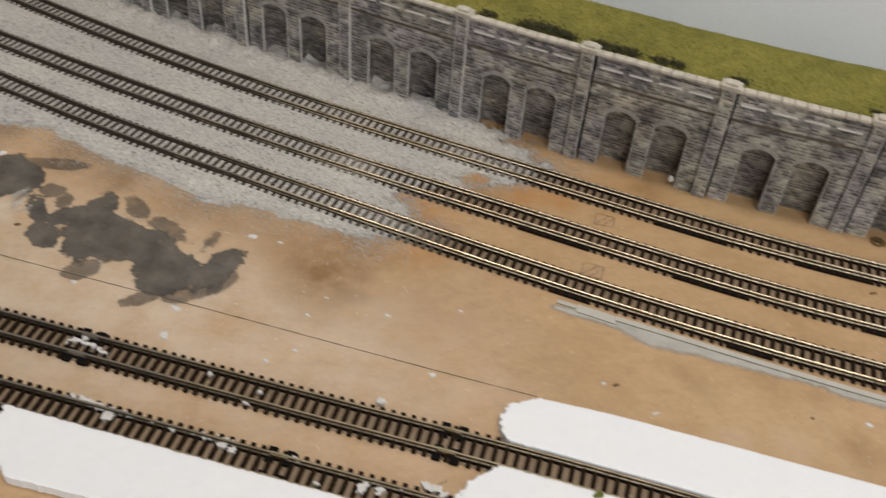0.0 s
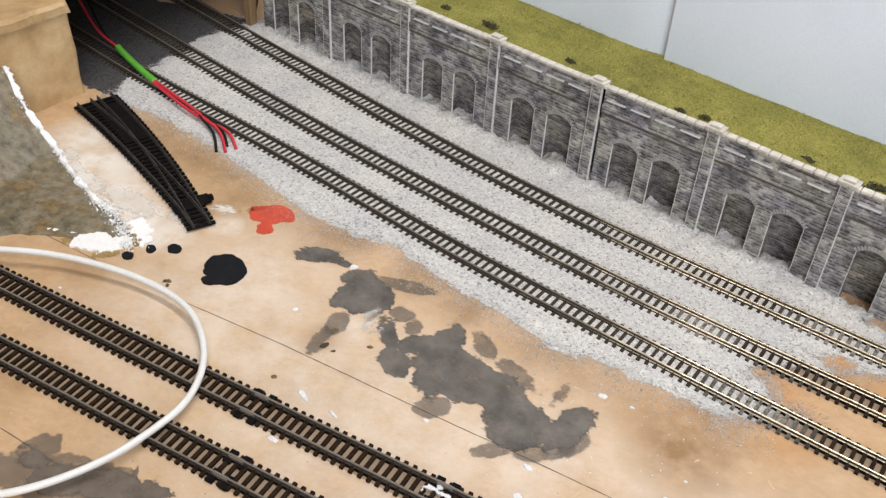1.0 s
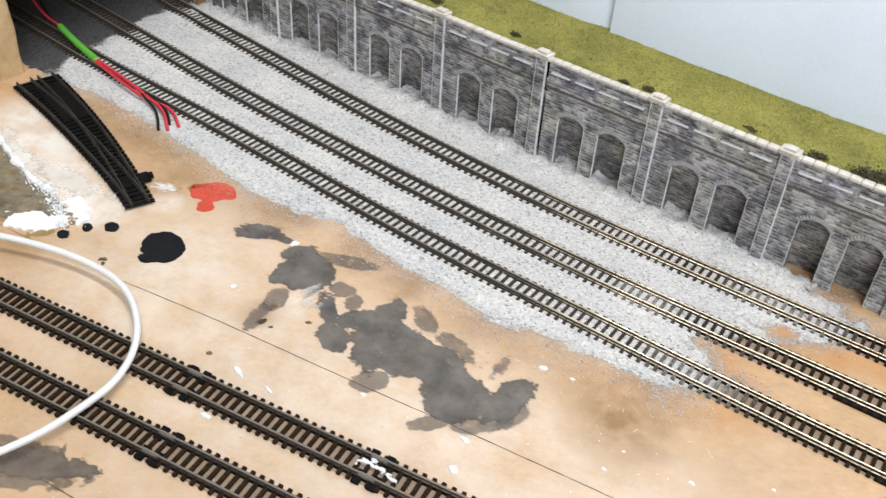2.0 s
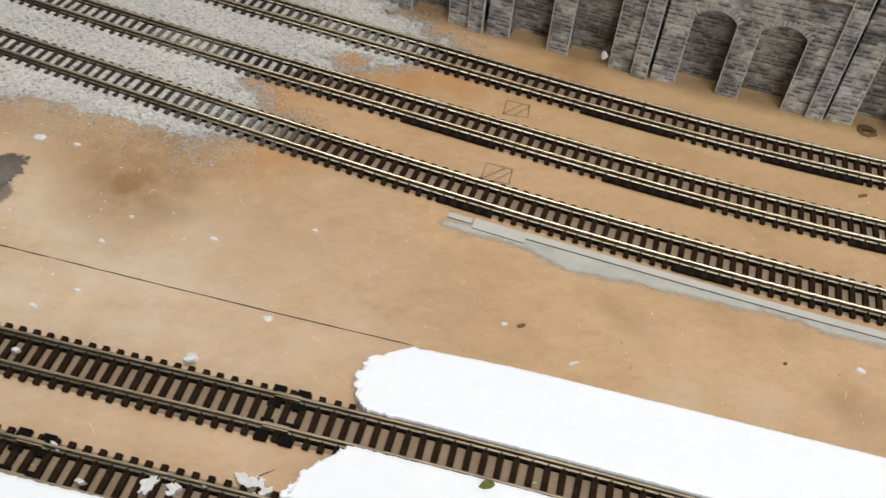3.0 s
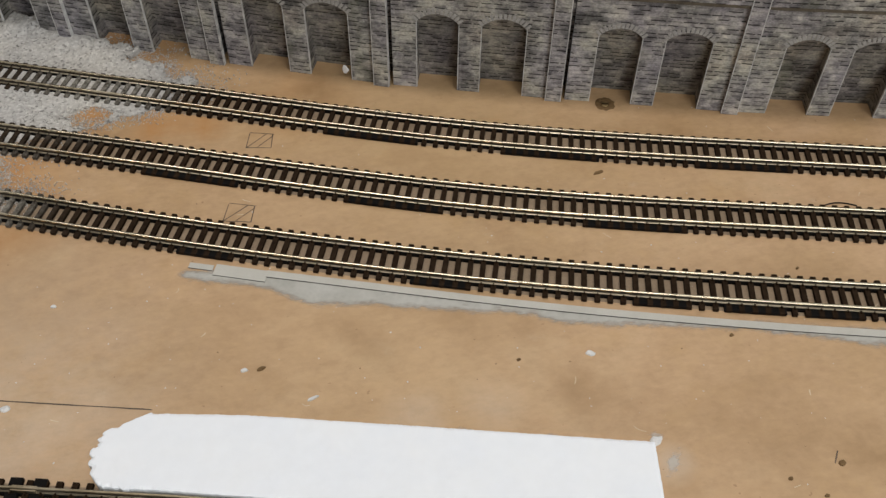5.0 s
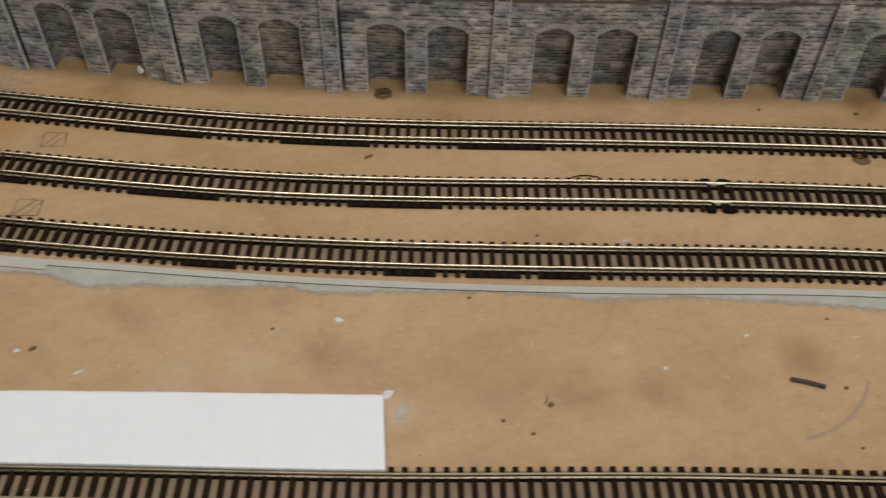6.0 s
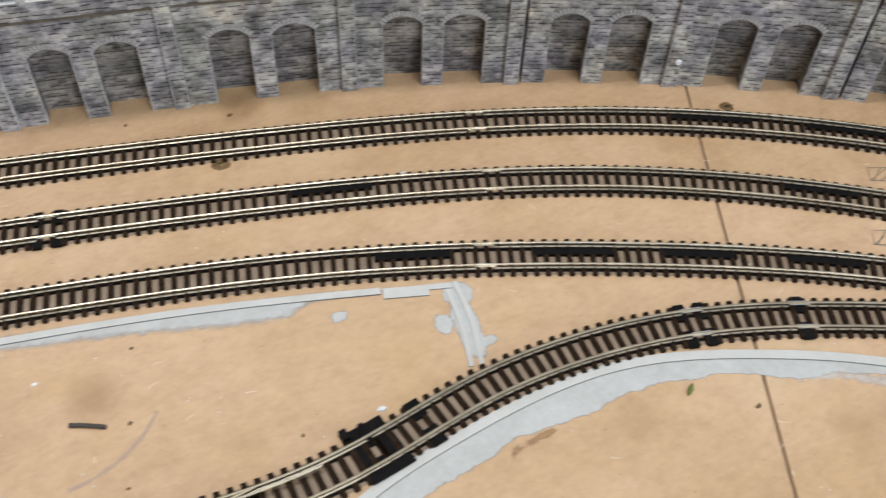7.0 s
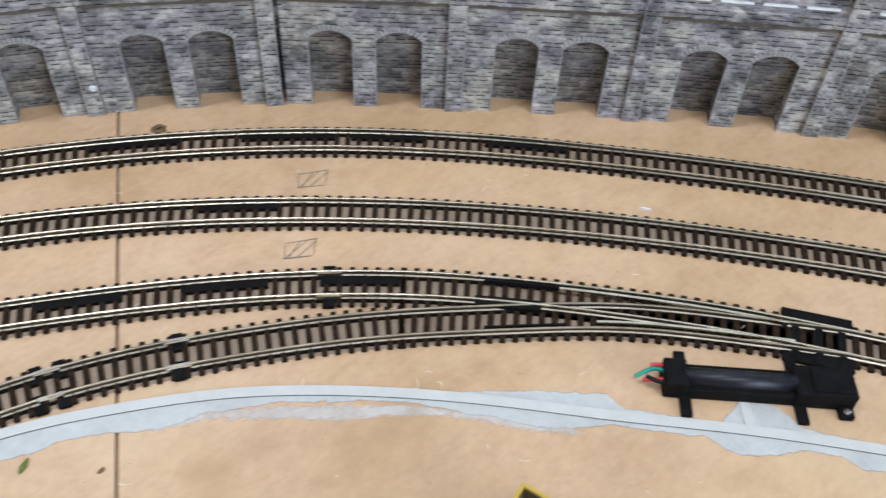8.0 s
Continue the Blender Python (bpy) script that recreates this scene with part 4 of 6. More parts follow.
def pale_field(x, y):
    return min(ballast_field(x, y), x - dark_edge(y) + 3.5 * wob(x, y, 8, 12))


def dark_field(x, y):
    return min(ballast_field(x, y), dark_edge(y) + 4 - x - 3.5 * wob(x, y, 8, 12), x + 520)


v, f = region(pale_field, -370, 140, 380, 690, 1.15, ballast_top, 0.0)
tagged(piece("ballast", v, f, BALLAST), "bed of pale grey granite ballast glued between the tracks", "ballast", kind="stuff")
v, f = region(dark_field, -520, -320, 520, 780, 1.6, lambda x, y, w: ballast_top(x, y, w) - 0.12, 0.0)
tagged(piece("dark_ballast", v, f, DARK_BALLAST), "near-black ballast at the tunnel mouth", "ballast", kind="stuff")


def grains(name, count, field, box, material, label, loose, fringe=False):
    """Single stones of ballast lying on the bed and strayed past its edge."""
    rng = random.Random(12 if fringe else 11)
    v, f, n = [], [], 0
    base = np.array([(1, 1, 1), (1, -1, -1), (-1, 1, -1), (-1, -1, 1)], float)
    while n < count:
        x, y = rng.uniform(box[0], box[1]), rng.uniform(box[2], box[3])
        w = field(x, y)
        if w < -loose or (fringe and w > 3) or (w < 0 and rng.random() > math.exp(w / (0.34 * loose))):
            continue
        z = ballast_top(x, y, w) if w > 0 else 0.1
        q = Euler((rng.random() * 6, rng.random() * 6, rng.random() * 6)).to_matrix()
        r = rng.uniform(0.13, 0.28)
        k = len(v)
        v += [tuple(Vector((x, y, z + 0.1)) + r * (q @ Vector(b * np.array((1, rng.uniform(0.6, 1), rng.uniform(0.6, 1)))))) for b in base]
        f += [(k, k + 1, k + 2), (k, k + 2, k + 3), (k, k + 3, k + 1), (k + 1, k + 3, k + 2)]
        n += 1
    return tagged(piece(name, v, f, material), label, "ballast", kind="stuff")


grains("ballast_grains", 26000, pale_field, (-360, 140, 380, 690), BALLAST, "loose pale grey ballast stones", 9.0)
grains("ballast_fringe", 26000, pale_field, (-360, 150, 375, 690), BALLAST, "stray pale ballast stones thinning out over the bare board", 20.0, True)
grains("ballast_fringe", 5000, pale_field, (30, 150, 400, 525), BALLAST, "stray pale ballast stones at the end of the bed", 26.0, True)

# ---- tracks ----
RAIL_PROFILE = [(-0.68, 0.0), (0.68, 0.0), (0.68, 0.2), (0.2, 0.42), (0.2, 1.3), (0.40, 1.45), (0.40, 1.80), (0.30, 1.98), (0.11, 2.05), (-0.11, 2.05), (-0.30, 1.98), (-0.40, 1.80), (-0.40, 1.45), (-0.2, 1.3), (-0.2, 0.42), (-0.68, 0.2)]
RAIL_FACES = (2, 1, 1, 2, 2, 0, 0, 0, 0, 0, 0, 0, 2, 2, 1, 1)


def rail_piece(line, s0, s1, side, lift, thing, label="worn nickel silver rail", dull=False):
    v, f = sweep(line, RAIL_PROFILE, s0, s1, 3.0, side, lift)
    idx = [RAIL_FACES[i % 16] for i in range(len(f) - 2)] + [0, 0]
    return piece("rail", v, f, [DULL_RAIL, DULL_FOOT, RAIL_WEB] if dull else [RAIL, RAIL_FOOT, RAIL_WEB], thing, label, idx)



def sleeper_mesh(half=8.1):
    bm = box_bm(-0.88, 0.88, -half, half, 0.0, 1.35, 0.14)
    for c in (-GAUGE / 2, GAUGE / 2):
        for d in (-1, 1):
            box_bm(-0.22, 0.22, c + d * 0.95 - 0.45, c + d * 0.95 + 0.45, 1.3, 1.92, 0.0, bm)
    me = bpy.data.meshes.new("sleeper")
    bmesh.ops.scale(bm, vec=(MM, MM, MM), verts=bm.verts)
    bm.to_mesh(me)
    bm.free()
    me.materials.append(SLEEPER)
    return me


SLEEPER_MESH = sleeper_mesh()


def track(name, line, s0, s1, label, near, skip=None, sink=0.0):
    """Rails on sleepers along a line; the 290 sleepers about the place 'near' are parts of their own."""
    thing = empty(name, label, "railway track", "model railway tracks")
    for side in (-GAUGE / 2, GAUGE / 2):
        rail_piece(line, s0, s1, side, 1.42 - sink, thing, "tarnished nickel silver rail" if sink else "worn nickel silver rail", sink > 0)
        v, f = sweep(line, [(-1.15, 0.1), (1.15, 0.1), (1.1, 1.28), (-1.1, 1.28)], s0, s1, 4.0, side)
        piece("sleeper_web", v, f, BLACK, thing, "black plastic web under the rail")
    # added film under the track that carries the shade between sleepers as colour
    v, f = sweep(line, [(-7.4, 0.02), (7.4, 0.02), (7.3, 0.09), (-7.3, 0.09)], s0, s1, 6.0)
    piece("trackbed", v, f, TRACKBED, thing, "added film darkening the board between the sleepers")
    rng = random.Random(name)
    spots = [s for s in np.arange(s0 + 1.5, s1, PITCH) if skip is None or not skip(s)]
    spots.sort(key=lambda s: abs(s - near))
    rest = spots[290:]
    for s in spots[:290]:
        x, y, tx, ty = line.at(s)
        ob = new("sleeper", SLEEPER_MESH)
        ob.parent = thing
        ob.matrix_basis = pose(x * MM, y * MM, 0.0001, 0, 0, math.degrees(math.atan2(ty, tx)) + rng.uniform(-1.0, 1.0))
    if rest:
        v, f = [], []
        for s in rest:
            x, y, tx, ty = line.at(s)
            k = len(v)
            for z in (0.0, 1.35):
                for a, b in ((-0.95, -8.1), (0.95, -8.1), (0.95, 8.1), (-0.95, 8.1)):
                    v.append((x + tx * a - ty * b, y + ty * a + tx * b, z))
            f += [(k + 4, k + 5, k + 6, k + 7)] + [(k + i, k + (i + 1) % 4, k + 4 + (i + 1) % 4, k + 4 + i) for i in range(4)]
        tagged(piece("distant_sleeper", v, f, SLEEPER, thing), kind="stuff")
    return thing


def web(thing, line, x0, x1, side, inner=3.6, outer=8.0, name="web_plate", height=1.3):
    """A black plastic web between the sleeper ends under one rail."""
    a, b = (inner, outer) if side > 0 else (-outer, -inner)
    v, f = sweep(line, [(a, 0.15), (b, 0.15), (b, height), (a, height)], line.near(x0), line.near(x1), 3.0)
    return piece(name, v, f, BLACK, thing, "black plastic web plate")


back = track("back_track", BACK, 20, BACK.length, "model railway track running along the arched wall", BACK.near(250))
middle = track("middle_track", MIDDLE, 20, MIDDLE.length, "middle model railway track of three", MIDDLE.near(250))
front = track("front_track", FRONT, 20, FRONT.length, "front model railway track of three beside the grey strip", FRONT.near(250),
              lambda s: FRONT.near(688) < s < FRONT.near(797))
branch = track("branch_track", BRANCH, 10, BRANCH.length - 1, "model railway track branching across the bare board", BRANCH.near(200),
               lambda s: s > BRANCH.near(680) or BRANCH.near(338) < s < BRANCH.near(470), 0.06)
siding = track("siding_track", SIDING, 10, SIDING.length - 1, "model railway siding splattered with white plaster", SIDING.near(0), lambda s: s > SIDING.near(338), 0.1)
for x0, x1 in ((172, 206), (237, 270), (304, 338)):
    web(back, BACK, x0, x1, -1)
for x0, x1 in ((107, 141), (178, 211), (258, 292)):
    web(middle, MIDDLE, x0, x1, -1)
for x0, x1 in ((122, 140), (197, 215), (266, 284), (294, 313), (320, 337)):
    web(front, FRONT, x0, x1, -1)
for x0, x1 in ((631, 660), (679, 708), (713, 735), (752, 775)):
    web(back, BACK, x0, x1, 1, 1.4, 4.6, height=1.6)
for x0, x1 in ((477, 506), (649, 672)):
    web(middle, MIDDLE, x0, x1, 1, 1.4, 4.6, height=1.6)
for x0, x1 in ((494, 519), (546, 572), (588, 612), (628, 652), (666, 687)):
    web(front, FRONT, x0, x1, 1, 0.8, 4.6, height=1.6)

# ---- turnouts ----


def bar_mesh():
    bm = box_bm(-0.95, 0.95, -0.5, 0.5, 0.0, 1.35, 0.0)
    me = bpy.data.meshes.new("turnout_sleeper")
    bmesh.ops.scale(bm, vec=(MM, 1, MM), verts=bm.verts)
    bm.to_mesh(me)
    bm.free()
    me.materials.append(SLEEPER)
    return me


BAR = bar_mesh()


def turnout_base(thing, upper, lower, x0, x1):
    """Long sleepers carrying two routes that draw together."""
    s = upper.near(x0)
    while s < upper.near(x1):
        x, y, tx, ty = upper.at(s)
        g = lower.gap(x, y) if lower else 0.0
        g = 0.0 if x > lower.p[-1, 0] - 4 else min(g, 17.5)
        ob = new("sleeper", BAR)
        ob.parent = thing
        mid, span = -g / 2, 16.2 + g
        ob.matrix_basis = pose((x - ty * mid) * MM, (y + tx * mid) * MM, 0.0001, 0, 0, math.degrees(math.atan2(ty, tx))) @ Matrix.Diagonal((1, span * MM, 1, 1))
        s += PITCH


def strip_along(line, x0, x1, side, width, z0, z1, name, material, thing, label=""):
    v, f = sweep(line, [(-width / 2, z0), (width / 2, z0), (width / 2, z1), (-width / 2, z1)], line.near(x0), line.near(x1), 2.0, side)
    return piece(name, v, f, material, thing, label)


turnout = empty("curved_turnout", "curved model railway turnout with a black frog", "turnout", "turnouts")
turnout_base(turnout, FRONT, BRANCH, 688, 797)
strip_along(FRONT, 706, 722, -5.2, 3.8, 0.9, 3.1, "frog", BLACK, turnout, "black plastic crossing frog")
strip_along(FRONT, 708, 728, 3.4, 0.7, 1.35, 3.1, "check_rail", BLACK, turnout)
strip_along(BRANCH, 700, 722, -3.4, 0.7, 1.35, 3.1, "check_rail", BLACK, turnout)
strip_along(FRONT, 726, 776, 2.9, 0.8, 1.5, 3.3, "switch_blade", RAIL, turnout, "grey metal switch blade")
strip_along(BRANCH, 730, 776, -2.6, 0.8, 1.5, 3.3, "switch_blade", RAIL, turnout, "grey metal switch blade")
for side in (-8.0, 8.0):
    strip_along(FRONT, 775.0, 789.0, side, 5.0, 0.2, 1.6, "tie_bar_plate", BLACK, turnout, "black plastic tie bar housing")
for x in (776.8, 781.4, 786):
    strip_along(FRONT, x, x + 1.6, 0.0, 20.0, 0.3, 1.8, "tie_bar", BLACK, turnout)

crossover = empty("bare_turnout", "model railway turnout joining the siding to the branch", "turnout", "turnouts")
turnout_base(crossover, BRANCH, SIDING, 340, 474)
for x0, x1, side, wide, top in ((462, 476, -7.2, 3.4, 1.7), (463, 475, 7.4, 4.6, 1.9), (462.5, 466.5, 0.0, 9.0, 1.4), (470.5, 475.5, 0.0, 9.0, 1.4), (466.5, 470.5, -3.2, 2.6, 1.3), (466.5, 470.5, 3.4, 2.2, 1.3)):
    strip_along(BRANCH, x0, x1, side, wide, 0.2, top, "tie_bar_plate", BLACK, crossover, "black plastic tie bar housing")
strip_along(BRANCH, 467.4, 469.2, 6.8, 7.0, 0.3, 2.1, "tie_bar", BLACK, crossover)
for side in (-7.1, -3.0, 3.0, 7.1):
    strip_along(BRANCH, 482.5, 487.5, side, 2.9 if abs(side) > 5 else 1.8, 0.2, 1.55, "end_plate", BLACK, crossover, "black plastic end plate")
strip_along(BRANCH, 461, 463.4, 9.0, 3.4, 0.2, 3.2, "lever", BLACK, crossover, "black switch lever stub")
strip_along(BRANCH, 400, 452, 3.0, 0.8, 1.5, 3.2, "switch_blade", RAIL, crossover)
strip_along(SIDING, 400, 430, -3.0, 0.8, 1.5, 3.2, "switch_blade", RAIL, crossover)
strip_along(BRANCH, 372, 384, -4.9, 2.4, 0.9, 3.0, "frog", BLACK, crossover, "black plastic crossing frog")


def joint(line, x, thing, plates=True, dx=3.3, metal=None):
    """The closed black end plates where two lengths of track meet, and the rail joiners."""
    for d in sorted({-dx, dx}) if plates else ():
        for side in (-7.1, 7.1, -3.0, 3.0):
            strip_along(line, x + d - 1.7, x + d + 1.7, side, 2.9 if abs(side) > 5 else 1.6, 0.2, 1.55, "end_plate", BLACK, thing, "black plastic end plate")
    for side in (-GAUGE / 2, GAUGE / 2):
        strip_along(line, x - 3.4, x + 3.4, side, 1.6, 1.4, 2.9, "rail_joiner", metal or STEEL, thing, "metal rail joiner")


joint(BRANCH, -148, branch, metal=DULL_RAIL)
joint(BRANCH, -62, branch, metal=DULL_RAIL)
joint(BRANCH, 85, branch, metal=DULL_RAIL)
joint(BRANCH, 582, branch)
joint(BRANCH, 617, branch, dx=0.0)
joint(SIDING, -142, siding, metal=DULL_RAIL)
joint(SIDING, 24, siding, metal=DULL_RAIL)
joint(BACK, 557, back, False)
joint(MIDDLE, 394, middle)
joint(MIDDLE, 549, middle, False)
joint(FRONT, 530, front, False)
joint(FRONT, 668.5, front, dx=0.0, metal=DULL_RAIL)

# the spare turnout lying on the plaster
OLD_A = Line([(-230, 444.5), (-246, 458.5), (-270, 478.5), (-298, 500), (-326, 519.5), (-352, 536)])
OLD_B = Line([(-230, 444.5), (-247, 457.0), (-274, 475), (-305, 494.5), (-334, 511.5), (-358, 524.5)])


def spare_turnout():
    thing = empty("spare_turnout", "black plastic spare turnout lying loose on the whitened plaster", "turnout", "turnouts")
    me = bar_mesh()
    me.materials[0] = BLACK
    for s in np.arange(1.5, OLD_A.length, PITCH):
        x, y, tx, ty = OLD_A.at(s)
        g = OLD_B.gap(x, y)
        ob = new("sleeper", me)
        ob.parent = thing
        ob.matrix_basis = pose((x - ty * (g / 2)) * MM, (y + tx * (g / 2)) * MM, 0.0012, 0, 0, math.degrees(math.atan2(ty, tx))) @ Matrix.Diagonal((1, (14.6 + g) * MM, 1, 1))
    for line in (OLD_A, OLD_B):
        for side in (-GAUGE / 2 + 0.6, GAUGE / 2 - 0.6):
            v, f = sweep(line, RAIL_PROFILE, 0.5, line.length, 3.0, side, 2.4 if line is OLD_A else 2.35)
            piece("rail", v, f, OLD_RAIL, thing, "blackened rail")
    v, f = sweep(OLD_A, [(-3.2, 1.3), (10.4, 1.3), (10.4, 2.6), (-3.2, 2.6)], OLD_A.length * 0.62, OLD_A.length * 0.93, 3.0)
    piece("frog_plate", v, f, BLACK, thing, "black plastic frog plate")
    v, f = sweep(OLD_A, [(-11.5, 1.2), (9.0, 1.2), (9.0, 2.4), (-11.5, 2.4)], 19, 27, 2.0)
    piece("tie_bar_plate", v, f, BLACK, thing)
    v, f = sweep(OLD_A, [(-13.2, 1.2), (-10.8, 1.2), (-10.8, 3.6), (-13.2, 3.6)], 21, 24, 2.0)
    piece("lever", v, f, BLACK, thing)
    return thing


OLD_RAIL = plain("blackened_rail", (0.022, 0.020, 0.018), (0.07, 0.063, 0.056), 200, 0.5, 0.3)
spare_turnout()

# ---- white foam slabs beside the front tracks ----


def slab_region(name, field, box, h, label, seed):
    v, f = region(field, *box, 0.55, lambda x, y, w: h + 0.12 * wob(x, y, 6, seed) - (0.5 * max(0.0, 0.7 - w) if w < 0.7 else 0), 0.0)
    return tagged(piece(name, v, f, FOAM), label, "foam board", "white foam slabs")


def beside(line, x, off):
    x0, y0, tx, ty = line.at(line.near(x))
    return y0 + off / tx


def torn(x, start):
    """The slabs are torn at one end and cut with a knife from there on."""
    return 1.0 - 0.75 * min(1.0, max(0.0, (x - start) / 14))


def slab_a(x, y):
    left = np.interp(y, [300, 308, 312, 320, 327, 331, 336], [107, 107, 104.5, 102.5, 106, 116, 140])
    far = np.interp(x, [90, 118, 145, 194, 257, 300], [331.5, 331.3, 327.8, 318.8, 307, 299])
    q = min(far - y, y - beside(BRANCH, x, 5.7), x - left + 1.6 * wob(x, y, 3, 1), 257.5 - x + (309 - y) * -0.11)
    return q + torn(x, 112) * (0.5 * wob(x, y, 2.2, 2) + 0.45 * wob(x, y, 0.9, 5))


def slab_b(x, y):
    left = np.interp(y, [278, 284, 291, 298, 303], [86, 89.5, 94, 103, 112])
    return min(beside(BRANCH, x, -5.9) - y, y - beside(SIDING, x, 5.8), x - left + 1.8 * wob(x, y, 3, 6), 258 - x) + torn(x, 108) * (0.5 * wob(x, y, 2.2, 3) + 0.45 * wob(x, y, 0.9, 5))


def slab_c(x, y):
    left = np.interp(y, [262, 270, 280, 290, 298], [-60, -66, -73, -79, -78])
    low = np.interp(x, [-80, -67, -28, 80], [270.5, 269.5, 264.5, 246])
    return min(beside(SIDING, x, -5.6) - y, y - low, x - left + 1.8 * wob(x, y, 3, 4), 78 - x) + 0.4 * wob(x, y, 2.2, 4)


slab_region("foam_slab", slab_a, (96, 262, 276, 336), 4.5, "white foam board slab with a torn rounded end beside the branch track", 1)
slab_region("foam_slab", slab_b, (84, 262, 240, 306), 4.5, "white foam board slab wedged between branch and siding", 2)
slab_region("foam_slab", slab_c, (-84, 82, 240, 304), 4.5, "white foam board slab along the siding", 3)

patch("glue_film", [(262, 302, 6.5, 3.2, 60), (259.5, 311, 4, 2.6, -10)], PALE_WASH, "dried milky glue squeezed out at the end of the foam", "glue", 1.0, 3.0, 2.0, 0.12)
patch("glue_film", [(206, 318.5, 9, 2.2, -10), (232, 314, 6, 2.0, -8)], PALE_WASH, "dried milky glue along the foam edge", "glue", 1.0, 3.0, 4.0, 0.12)

# ---- grey platform edging ----


# dark colour for the strips' near side, painting in their shadow line
EDGE_SHADE = plain("shaded_cut_edge", (0.06, 0.06, 0.055), (0.13, 0.13, 0.12), 200, 0.7)


def edging(name, knots, width, h, label):
    line = Line(knots)
    v, f = sweep(line, [(0, 0), (width, 0), (width, h), (0, h)], 0, line.length, 2.0)
    return tagged(piece(name, v, f, [GREY_STRIP, EDGE_SHADE], None, "", [1 if i % 4 == 3 else 0 for i in range(len(f) - 2)] + [0, 0]), label, "card strip", "grey edging strips")


def smear(name, near, far, label, seed, material=None, height=0.14):
    """Grey paint brushed between a near and a far edge line (y over x)."""
    xs = [p[0] for p in near], [p[0] for p in far]

    def field(x, y):
        lo, hi = np.interp(x, xs[0], [p[1] for p in near]), np.interp(x, xs[1], [p[1] for p in far])
        return min((y - lo) * 0.93, hi - y, x - near[0][0], near[-1][0] - x) + 0.7 * wob(x, y, 7, seed + 3, 3)
    ys = [p[1] for p in near] + [p[1] for p in far]
    v, f = region(field, near[0][0] - 3, near[-1][0] + 3, min(ys) - 3, max(ys) + 3, 0.8, lambda x, y, w: height, 0.0)
    return tagged(filmed(piece(name, v, f, material or GREY_PAINT), field), label, "paint", "grey paint smears")


EDGE_A = [(149, 381.5), (175, 374.6), (199, 368.2), (235, 359), (271, 350.6), (307, 343), (353, 334.2), (406, 324.8), (442, 317), (491, 303.8)]
EDGE_B = [(400, 208), (440, 226), (462, 235.5), (484, 241), (507, 244.8), (530, 246.8), (551, 245.8), (569, 241.8), (594, 232.4), (620, 220), (649, 201), (687, 169), (711, 146), (735, 124), (761, 98), (810, 45)]
edging("edging_strip", EDGE_A, 2.7, 0.6, "long pale grey card edging strip beside the front track")
edging("edging_strip", [(132, 384.2), (148.8, 379.4)], 4.6, 0.5, "short wide pale grey card tab ending the strip")
edging("edging_strip", [(124, 388.2), (131.8, 386.1)], 2.2, 0.42, "short pale grey card end piece")
edging("edging_strip", [(491.2, 301.6), (506, 297.2)], 4.4, 0.5, "short wide pale grey card tab ending the strip")
edging("edging_strip", [(506.2, 299.6), (514.4, 297.2)], 2.4, 0.42, "short pale grey card end piece")
edging("edging_strip", [(507.6, 265.5), (511.5, 282), (513.2, 297)], 1.6, 0.6, "pale grey card strip running across towards the branch")
edging("edging_strip", [(511.0, 265.0), (515.2, 281), (517.0, 299.5)], 1.6, 0.5, "pale grey card strip running across towards the branch")
edging("edging_strip", EDGE_B, 3.4, 0.6, "long curved pale grey card edging strip below the branch")
edging("edging_strip", [(741.5, 121.5), (748.5, 131.5)], 3.0, 0.4, "short pale grey card cross strip beside the point motor")
SMEAR_A = [(119, 384.5), (124, 381.5), (140, 377.3), (150, 374.3), (158, 369), (164, 366.5), (180, 364.7), (200, 360.8), (222, 357), (232, 355), (241, 351), (254, 348.5), (270, 346.8), (300, 342), (335, 332.3), (363, 328.6), (384, 323.7), (420, 314.6), (438, 309),
           (460, 304), (464, 306.5), (469, 307.6), (482, 304.8), (500, 299.5), (516, 296)]
FAR_A = [(119, 386.5), (124, 389.3), (137, 387.7), (150, 385.2), (187, 375), (236, 362.3), (270, 354.5), (373, 335.9), (397, 331), (422, 326.3), (447, 320.3), (473, 314), (492, 308), (516, 299.8)]
SMEAR_B = [(400, 198), (440, 216), (462, 226), (481, 231), (497, 233.4), (508, 236.4), (532, 235), (544, 237), (562, 235.8), (570, 233.4), (578, 232.4), (590, 226.5), (598, 221.7), (604, 219.4), (613, 217.6), (621, 214.6), (635, 207.4), (648, 198.8),
           (662, 188.6), (670, 180.5), (676, 173), (682, 168), (689, 159), (698, 151.4), (707, 146.8), (718.6, 135.5), (727.9, 126.5), (729.1, 121.2), (731.4, 116.8), (739.6, 111.4), (747.5, 107.6), (754.9, 99.4), (755.8, 94.3), (762, 88), (800, 46)]
FAR_B = [(400, 210.5), (440, 228.5), (462, 238), (484, 243.5), (507, 247.4), (530, 249.3), (551, 248.2), (569, 244.2), (594, 234.8), (620, 222.4), (649, 203.6), (673.6, 183.2), (680, 181.8), (691.4, 174.3), (704.6, 163.9), (713.9, 156.6), (714.5, 150),
         (726.2, 138.3), (733.8, 129.7), (743.4, 131.6), (748.9, 129.8), (752.5, 123.1), (753, 114.5), (761, 104.1), (768.7, 96.3), (800, 60)]
WASH_B = [(598, 220), (606, 216.4), (613, 215), (618, 211.2), (631, 202.4), (639, 196), (651, 188.3), (658, 184.4), (670, 176.2), (690, 155), (700, 147)]
WASH_FAR = [(598, 231), (621, 216.5), (635, 208.2), (648, 199.5), (662, 189.5), (672, 180.5), (687, 168), (700, 155.5)]
smear("paint_smear", SMEAR_A, FAR_A, "pale grey paint smeared along the straight edging strip", 4.0, SOFT_GREY)
